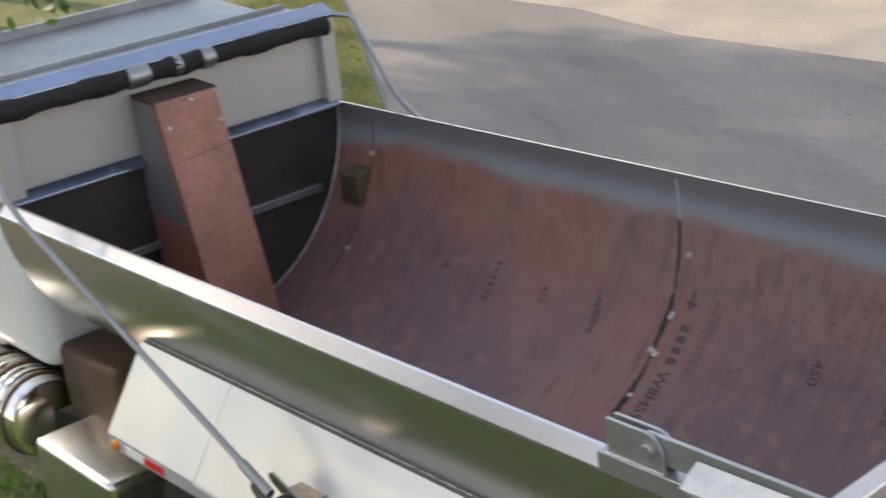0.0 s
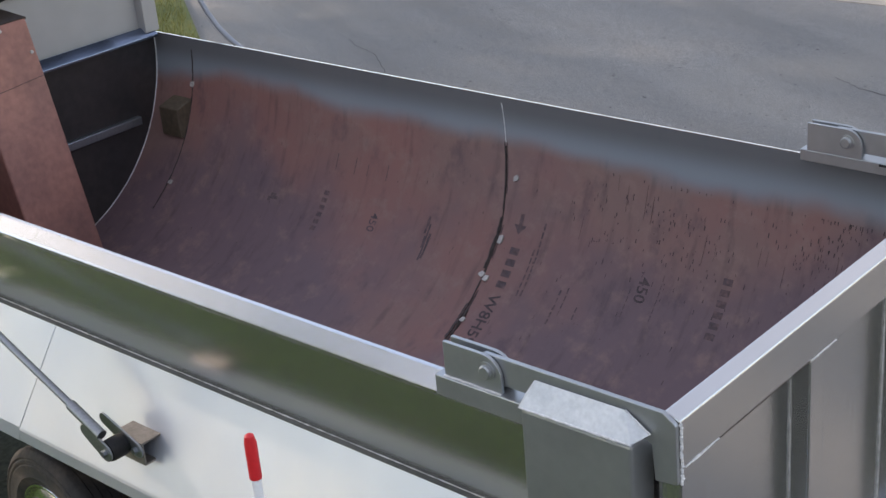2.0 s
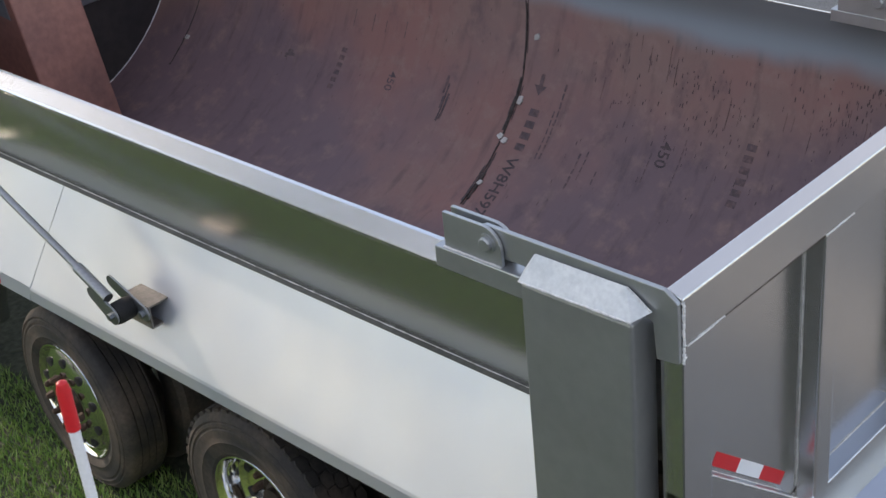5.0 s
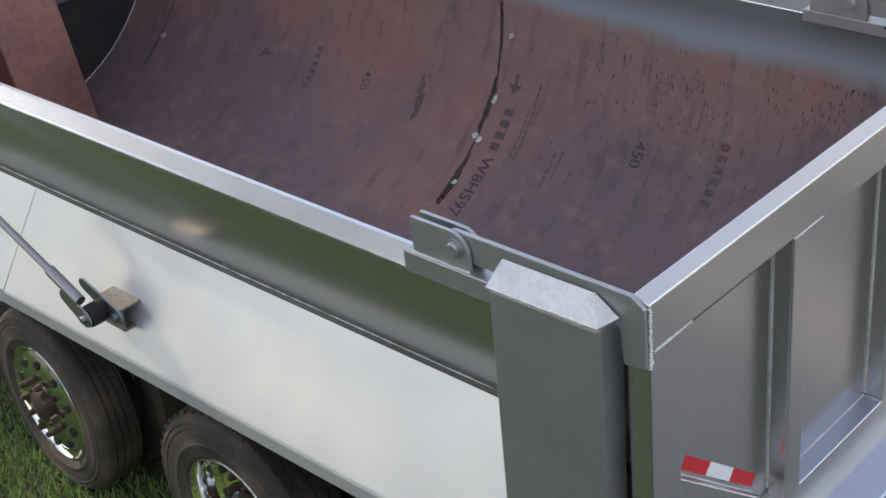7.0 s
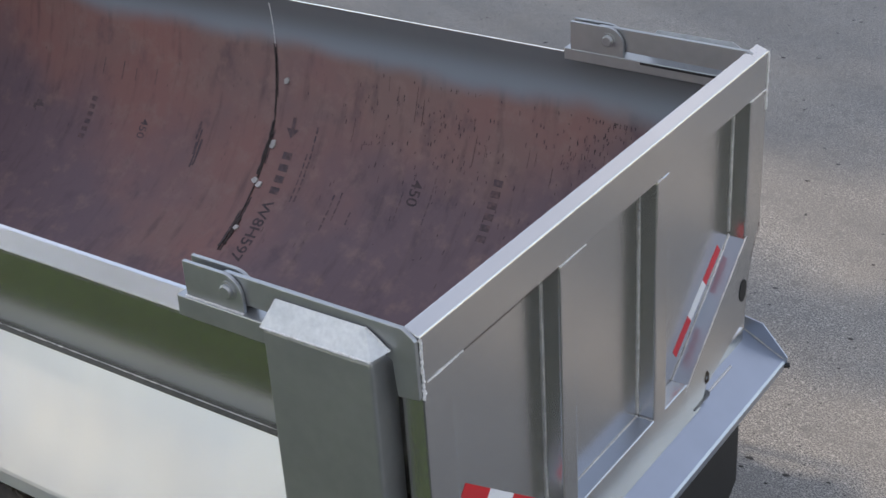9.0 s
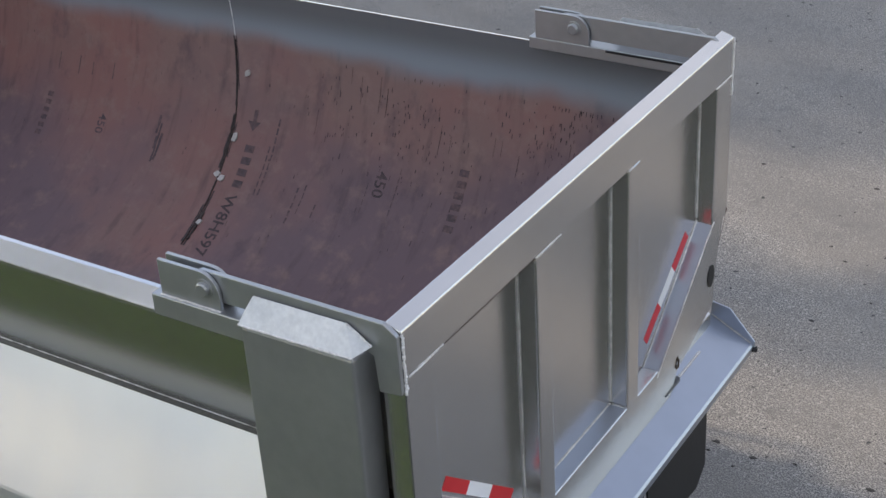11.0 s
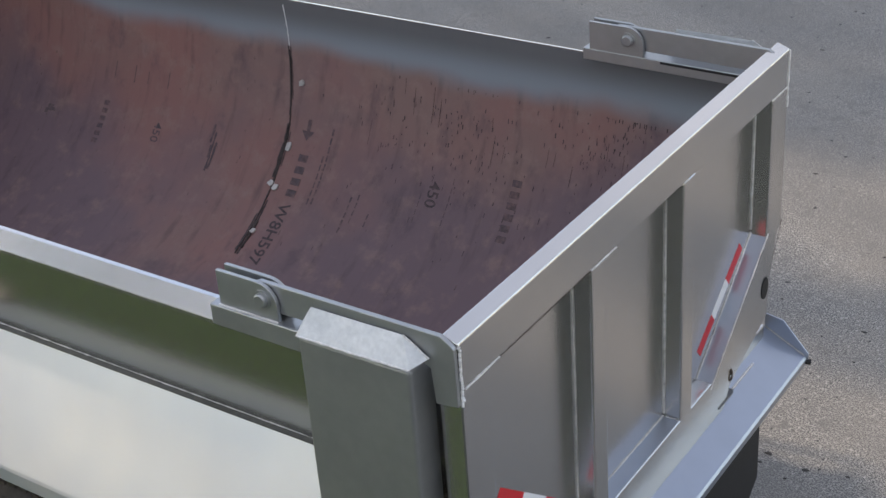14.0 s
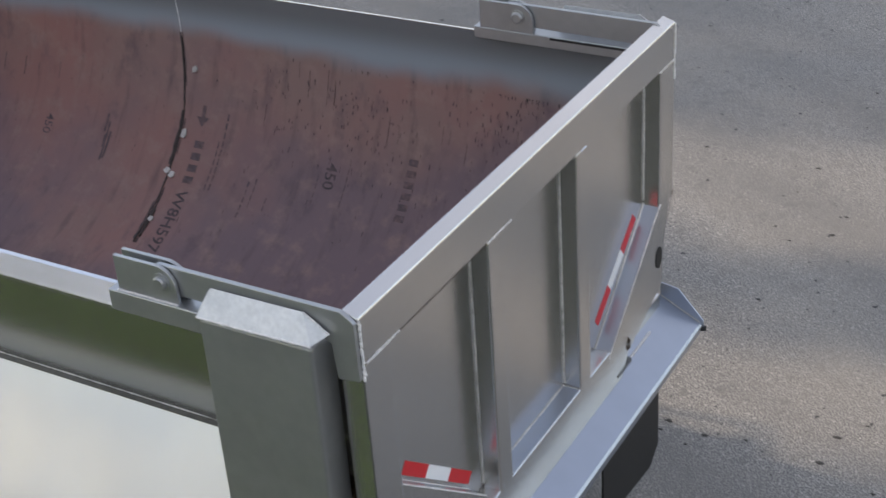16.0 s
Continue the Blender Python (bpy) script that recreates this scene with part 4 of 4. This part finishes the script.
for y0, y1 in ((1.86, 2.52), (0.01, 0.67)):
    part("mud_flap", prism([(y0, 1.0), (y0, 0.30), (y1 - 0.10, 0.24), (y1, 0.32), (y1, 1.0)], "x", -0.065, -0.055, 0.001), BLACK, truck, "black rubber mud flap")
part("flap_bar", box(-0.085, -0.04, 0.0, 2.53, 0.97, 1.06, 0.004), CHASSIS, truck)
part("latch_finger", prism([(-0.06, 1.90), (0.002, 1.905), (0.004, 2.045), (-0.006, 2.062), (-0.06, 2.07)], "z", 1.128, 1.137, 0.001), GREY, gate, "flat grey latch finger")
part("latch_hook", tube([(-0.012, 2.005, 1.205), (0.004, 2.018, 1.222), (0.002, 2.026, 1.250), (-0.012, 2.020, 1.282)], 0.0055, 8), CHASSIS, gate, "dark latch hook")


# wheels
def wheel(x, kind, y=0.035):
    hub = new("wheel")
    hub.parent = truck
    hub.location = (x, y, 0.55)
    tagged(hub, "black tyre on a polished aluminium rim")
    w, ro = 0.27 if kind == "rib" else 0.29, 0.52
    prof = [(0.325 if kind == "rib" else 0.295, 0.03), (0.345 if kind == "rib" else 0.315, 0.010), (0.37, 0.002), (0.375, -0.001), (0.38, 0.002), (0.41, 0.0), (0.438, 0.002), (0.443, 0.007), (0.450, 0.007), (0.455, 0.003), (0.468, 0.006), (0.472, 0.012), (0.479, 0.012), (0.483, 0.008), (0.497, 0.016), (0.512, 0.032), (ro, 0.045)]
    if kind == "rib":
        for k in range(4):
            c = 0.085 + k * 0.042
            prof += [(ro, c - 0.004), (ro - 0.012, c - 0.003), (ro - 0.012, c + 0.003), (ro, c + 0.004)]
    prof += [(ro, w - 0.045), (0.50, w - 0.02), (0.40, w), (0.325 if kind == "rib" else 0.295, w - 0.03)]
    tyre = part("tyre", lathe(prof, 72), TYRE, hub, "ribbed black tyre" if kind == "rib" else "lugged black tyre", smooth=True)
    # inner tyre added behind each wheel to keep light out from under the body
    inner = [(0.325, 0.36), (0.41, 0.335), (0.495, 0.35), (0.52, 0.38), (0.52, 0.58), (0.495, 0.61), (0.41, 0.625), (0.325, 0.60)]
    part("inner_tyre", lathe(inner, 48), TYRE, hub, "inner twin tyre", smooth=True)
    if kind != "rib":
        bm = bmesh.new()
        for i in range(46):
            for r in range(4):
                b = prism([(-0.030, -0.020), (-0.012, -0.027), (0.030, -0.022), (0.031, 0.018), (0.010, 0.027), (-0.029, 0.022)], "z", -0.008, 0.011)
                b.transform(pose(0, 0, 0, 0, (i + 0.5 * (r % 2)) * 360 / 46, 0) @ pose(0, 0.058 + r * 0.058, ro) @ pose(0, 0, 0, 0, 0, 7 if r % 2 else -7))
                add(bm, b)
        tagged(part("tread_block", bm, TYRE, hub, "chunky tread blocks"), kind="stuff")
    if kind == "rib":
        prof = [(0.30, 0.028), (0.292, 0.012), (0.285, 0.010), (0.278, 0.022), (0.262, 0.030), (0.235, 0.014), (0.19, -0.004), (0.15, -0.006), (0.115, -0.004), (0.115, 0.05), (0.29, 0.20), (0.30, 0.20)]
    else:
        prof = [(0.30, 0.028), (0.292, 0.012), (0.285, 0.010), (0.276, 0.025), (0.265, 0.05), (0.262, 0.13), (0.24, 0.155), (0.20, 0.16), (0.12, 0.15), (0.115, 0.20), (0.29, 0.24), (0.30, 0.24)]
    prof = [(r * (1.12 if kind == "rib" else 1.02) if r > 0.2 else r, y) for r, y in prof]
    part("rim", lathe(prof, 64), CHROME, hub, "polished aluminium rim", smooth=True)
    depth = -0.018 if kind == "rib" else 0.152
    for i in range(10):
        a = i * 36
        # black disc on the uncut rim draws the dark inside of a hand hole
        bm = lathe([(0.0, -0.012), (0.026, -0.010), (0.026, 0.01), (0.0, 0.01)], 16)
        bm.transform(pose(0, 0, 0, 0, a + 18, 0) @ pose(0.238, (0.010 if kind == "rib" else depth + 0.006), 0))
        part("hand_hole_disc", bm, BLACK, hub, "dark round disc painting the shade of a hand hole", smooth=True)
        bm = lathe([(0.0, -0.034), (0.010, -0.032), (0.016, -0.027), (0.019, -0.010), (0.022, 0.01), (0.0, 0.01)], 6)
        bm.transform(pose(0, 0, 0, 0, a, 0) @ pose(0.150, depth - 0.01, 0))
        part("wheel_nut", bm, NUT, hub, "rusty wheel nut")
    part("hub_cap", lathe([(0.0, -0.03), (0.06, -0.028), (0.085, -0.015), (0.09, 0.02), (0.118, 0.03), (0.118, 0.10), (0.0, 0.10)], 32, (0, depth, 0)), CHASSIS, hub, "dark greasy hub", smooth=True)
    return hub


first, second = wheel(-3.83, "rib"), wheel(-2.36, "lug")
first.rotation_euler.z = radians(-4)
third = copy_thing(second, pose(-1.10, 0.035, 0.55))
for o, x, toe in ((first, -3.83, -4), (second, -2.36, 0), (third, -1.10, 0)):
    copy_thing(o, pose(x, 2 * YC - 0.035, 0.55, 0, 0, 180 + toe))

# chassis, axles
for y in (0.83, 1.62):
    part("chassis_rail", box(-8.3, -0.35, y, y + 0.08, 0.86, 1.19, 0.006), CHASSIS, truck, "dark steel chassis rail")
for x in (-3.85, -2.36, -1.10):
    part("axle", tube([(x, 0.14, 0.55), (x, 2 * YC - 0.14, 0.55)], 0.07, 16), CHASSIS, truck, smooth=True)
    part("axle_mount", box(x - 0.15, x + 0.15, 0.80, 1.73, 0.58, 0.90, 0.02), CHASSIS, truck)
# unseen beams and floor frame, added to darken the underbody
for x in (-5.0, -3.1, -1.75, -0.45):
    part("body_cross_beam", box(x - 0.05, x + 0.05, 0.25, 2.28, 1.12, 1.21, 0.005), CHASSIS, truck)
part("body_floor_frame", box(-5.5, -0.15, 0.70, 1.83, 1.185, 1.205, 0.002), CHASSIS, truck)
part("cross_member", box(-0.16, -0.06, 0.0, 2.53, 1.06, 1.19, 0.004), SILVER, truck)
# cab rear, tank and step box
cab = part("cab", box(-8.4, -6.17, 0.34, 2.19, 1.02, 2.86, 0.17, 6), CAB, truck, "white cab with rounded rear corners", smooth=True)
part("cab_mount", box(-7.6, -6.2, 0.85, 1.70, 1.15, 1.30, 0.01), CHASSIS, truck)
tank = part("fuel_tank", lathe([(0.0, -0.75), (0.21, -0.75), (0.26, -0.73), (0.275, -0.69), (0.275, 0.69), (0.26, 0.73), (0.21, 0.75), (0.0, 0.75)], 40), CHROME, truck, "polished round tank with ring bands", smooth=True)
tank.matrix_basis = pose(-6.93, 0.30, 0.74, 0, 0, 90)
for k in range(7):
    ring = part("tank_band", lathe([(0.274, -0.022), (0.290, -0.016), (0.294, 0.0), (0.290, 0.016), (0.274, 0.022)], 40), CHROME if k % 3 else NUT, tank, "brown stained band" if k % 3 == 0 else "polished band", smooth=True)
    ring.location = (0, -0.60 + 0.085 * k, 0)
part("tank_bracket", box(-7.3, -6.2, 0.55, 0.84, 0.6, 0.95, 0.01), CHASSIS, truck)
part("rear_cab_member", box(-6.12, -5.36, 0.40, 2.08, 0.74, 1.27, 0.06, 4), NUT, truck, "rusty brown cross member", smooth=True)
arch = [(-5.20 - 0.34 * math.cos(radians(a)) + 0.34, 0.30 + 0.42 * math.sin(radians(a))) for a in range(0, 91, 15)]
part("step_box", prism([(-5.80, 0.30), (-5.80, 0.87), (-4.86, 0.87), (-4.86, 0.80)] + [(x, z) for x, z in arch[::-1]], "y", -0.01, 0.50, 0.05, 4), SILVER, truck, "rounded silver box with an arched wheel opening", smooth=True)
part("step_mount", box(-5.7, -5.2, 0.45, 0.84, 0.6, 1.0, 0.01), CHASSIS, truck)
part("exhaust", tube([(-5.35, 0.52, 1.05), (-4.9, 0.55, 1.02), (-4.55, 0.60, 0.98)], 0.09, 16), NUT, truck, "rusty exhaust pipe", smooth=True)

# ---------------------------------------------------------------- unseen plain platform under the camera, added to carry the rod and darken gate reflections
plat = part("platform", box(0.95, 3.25, -4.05, -2.33, -0.02, 3.0, 0.02), DECK)
tagged(plat, "added dark grey platform below the camera, itself unseen", "platform", kind="structure")

# ---------------------------------------------------------------- marker rod near the camera, tree
rod = new("marker_rod")
tagged(rod, "thin white rod with a red tip standing on the platform", "marker rod")
part("shaft", tube([(1.22, -2.476, 2.99), (1.22, -2.476, 4.185)], 0.0043, 12), WHITE, rod, "white shaft", smooth=True)
part("tip", tube([(1.22, -2.476, 4.178), (1.22, -2.476, 4.212), (1.22, -2.476, 4.219), (1.22, -2.476, 4.221)], [0.0054, 0.0054, 0.004, 0.001], 14), RED, rod, "red plastic tip", smooth=True)


def tree():
    rnd = random.Random(21)
    t = new("tree")
    tagged(t, "leafy green tree with a drooping twig on the lawn", "tree")
    base = Vector((-8.6, -5.6, GZ - 0.02))
    trunk = [base + Vector((0.08 * math.sin(i), 0.08 * math.cos(2 * i), 0.95 * i)) for i in range(10)]
    part("trunk", tube(trunk, [0.26 - 0.022 * i for i in range(10)], 12), BARK, t, "brown bark trunk", smooth=True)
    limbs, tips = bmesh.new(), []
    for k in range(26):
        a, s = k * 2.4, trunk[5 + k % 5]
        d = Vector((math.cos(a), math.sin(a), 0.42))
        reach = rnd.uniform(2.4, 3.6)
        pts = [s + d * (reach * i / 7) + Vector((0, 0, -0.02 * i * i * 0.3)) for i in range(8)]
        add(limbs, tube(pts, [0.08 - 0.010 * i for i in range(8)], 7))
        tips += pts[2:]
    end = Vector((-1.55, -1.38, 4.18))
    pts = [trunk[5].lerp(end + Vector((0, 0, 0.5)), i / 6) + Vector((0, 0, 0.35 * math.sin(i / 6 * 3.1))) for i in range(6)] + [end + Vector((-0.15, -0.05, 0.30)), end + Vector((0, 0, 0.10))]
    add(limbs, tube(pts, [0.045, 0.038, 0.03, 0.022, 0.015, 0.01, 0.007, 0.003], 7))
    part("limbs", limbs, BARK, t, smooth=True)
    verts, faces = [], []

    def leaf(p, size):
        q = Euler([rnd.uniform(0, 6.3) for _ in range(3)]).to_matrix()
        k = len(verts)
        for u, v, w in ((-0.5, 0, 0), (-0.15, 0.22, 0.04), (0.25, 0.18, 0.03), (0.5, 0, -0.05), (0.25, -0.18, 0.03), (-0.15, -0.22, 0.04)):
            verts.append(p + q @ Vector((u, v, w)) * size)
        faces.append((k, k + 1, k + 2, k + 3, k + 4, k + 5))

    for c in tips:
        for _ in range(38):
            leaf(c + Vector([rnd.gauss(0, 0.34) for _ in range(3)]), rnd.uniform(0.10, 0.17))
    for _ in range(26):
        leaf(end + Vector((rnd.gauss(0, 0.035), rnd.gauss(0, 0.035), rnd.uniform(-0.03, 0.16))), rnd.uniform(0.04, 0.06))
    me = bpy.data.meshes.new("crown")
    me.from_pydata([tuple(v) for v in verts], [], faces)
    me.materials.append(LEAVES)
    ob = new("crown", me)
    ob.parent = t


LEAVES = random_material("tree_leaf", (0.035, 0.10, 0.018), (0.10, 0.19, 0.035), 0.5)
tree()


# ---------------------------------------------------------------- unseen trees added up-sun to shade the truck and the yard
ACROSS = Vector((-SUN_DIR.y, SUN_DIR.x, 0)).normalized() * -1
RISE = SUN_DIR.cross(ACROSS).normalized()
if RISE.z < 0:
    RISE = -RISE


def shade_tree(seed, depth, trunk_at, clumps):
    """A broad unseen tree; its clumps, set where shade is wanted, are (across, rise, radius, leaf share) in the plane
    that faces the sun, depth metres away.
    """
    rnd = random.Random(seed)
    t = new("tree")
    tagged(t, "tall leafy green tree, unseen, placed to shade the parked truck", "tree", "shade trees beyond the yard")

    def place(u, v, w):
        return ACROSS * u + RISE * v + SUN_DIR * w

    top = max(place(u, v, depth).z for u, v, *_ in clumps)
    foot = place(trunk_at, 0, depth)
    n = 10
    trunk = [Vector((foot.x + 0.12 * math.sin(i * 1.3), foot.y + 0.12 * math.cos(i * 0.9), -0.05 + top * i / (n - 1))) for i in range(n)]
    part("trunk", tube(trunk, [0.30 - 0.026 * i for i in range(n)], 12), BARK, t, "brown bark trunk", smooth=True)
    limbs, verts, faces = bmesh.new(), [], []
    for u, v, r, share in clumps:
        c = place(u, v, depth + rnd.uniform(-1.0, 1.0))
        k = max(2, min(n - 2, int((c.z - r - 0.8) / top * (n - 1))))
        pts = [trunk[k].lerp(c, i / 6) + Vector((0, 0, 0.25 * math.sin(i / 6 * math.pi))) for i in range(7)]
        add(limbs, tube(pts, [0.09 - 0.012 * i for i in range(7)], 7))
        for _ in range(int(230 * r * r * share)):
            d = Vector([rnd.gauss(0, 1) for _ in range(3)]).normalized() * r * rnd.random() ** 0.42
            p, q, size = c + d, Euler([rnd.uniform(0, 6.3) for _ in range(3)]).to_matrix(), rnd.uniform(0.22, 0.36)
            b = len(verts)
            for x, y, z in ((-0.5, 0, 0), (-0.15, 0.24, 0.04), (0.25, 0.2, 0.03), (0.5, 0, -0.05), (0.25, -0.2, 0.03), (-0.15, -0.24, 0.04)):
                verts.append(tuple(p + q @ Vector((x, y, z)) * size))
            faces.append((b, b + 1, b + 2, b + 3, b + 4, b + 5))
    part("limbs", limbs, BARK, t, smooth=True)
    me = bpy.data.meshes.new("crown")
    me.from_pydata(verts, [], faces)
    me.materials.append(LEAVES)
    new("crown", me).parent = t


shade_tree(31, 26.0, 1.5, [(1.9, 0.9, 1.1, 1.6), (1.9, 2.2, 1.15, 1.6), (1.0, 2.0, 0.95, 1.6), (0.45, 1.8, 0.75, 1.6), (0.3, 2.6, 0.8, 1.6), (2.3, 0.2, 0.7, 1.6), (2.35, 1.5, 0.65, 1.6), (2.4, 2.7, 0.7, 1.6), (1.2, 0.8, 0.6, 1.6), (1.4, 3.3, 1.0, 1.6), (1.3, -0.6, 1.0, 0.8), (2.2, -1.2, 0.9, 0.8), (0.5, 0.95, 0.32, 0.8), (0.62, 0.1, 0.25, 0.7), (0.66, -0.45, 0.22, 0.7), (2.75, 0.55, 0.42, 1.8), (2.7, -0.2, 0.42, 1.8), (2.75, 1.2, 0.4, 1.8)])
rnd = random.Random(90)
for seed, u0, v0, v1 in ((32, 7.55, -4.8, 3.0), (33, 9.6, -4.7, 3.0), (35, 11.6, -4.7, 0.4), (36, 5.0, -4.8, -1.6)):
    spots, v = [], v0
    while v < v1:
        for u in (u0 - 0.1 + rnd.uniform(-0.1, 0.1), u0 + 1.05 + rnd.uniform(-0.1, 0.2)):
            spots.append((u, v + rnd.uniform(-0.2, 0.2), rnd.uniform(0.95, 1.15), 0.9))
        v += 1.25
    shade_tree(seed, 27.0 + (seed % 3) * 1.5, u0 + 0.5, spots)
shade_tree(37, 25.0, 4.5, [(4.55, 0.3, 0.66, 1.0), (4.75, 1.1, 0.66, 0.9), (4.5, 1.9, 0.7, 0.9), (4.9, -0.5, 0.66, 0.9), (4.4, 0.8, 0.5, 0.7), (4.95, 0.6, 0.45, 0.8)])
shade_tree(34, 24.0, -3.4, [(-1.7, -1.9, 0.8, 0.4), (-3.0, -0.6, 1.1, 0.5), (-3.4, 1.2, 1.3, 0.6), (-2.4, 2.6, 1.1, 0.6), (-4.6, 0.2, 1.3, 0.7), (-1.05, 0.6, 0.75, 1.2), (-1.9, 0.4, 0.8, 1.2), (-1.6, 1.5, 0.85, 1.2), (-2.7, 0.9, 0.9, 1.2), (-0.75, 1.3, 0.55, 1.2), (-2.4, 1.8, 0.9, 1.2), (-1.0, -0.9, 0.4, 0.3), (-0.9, 2.4, 0.8, 1)])
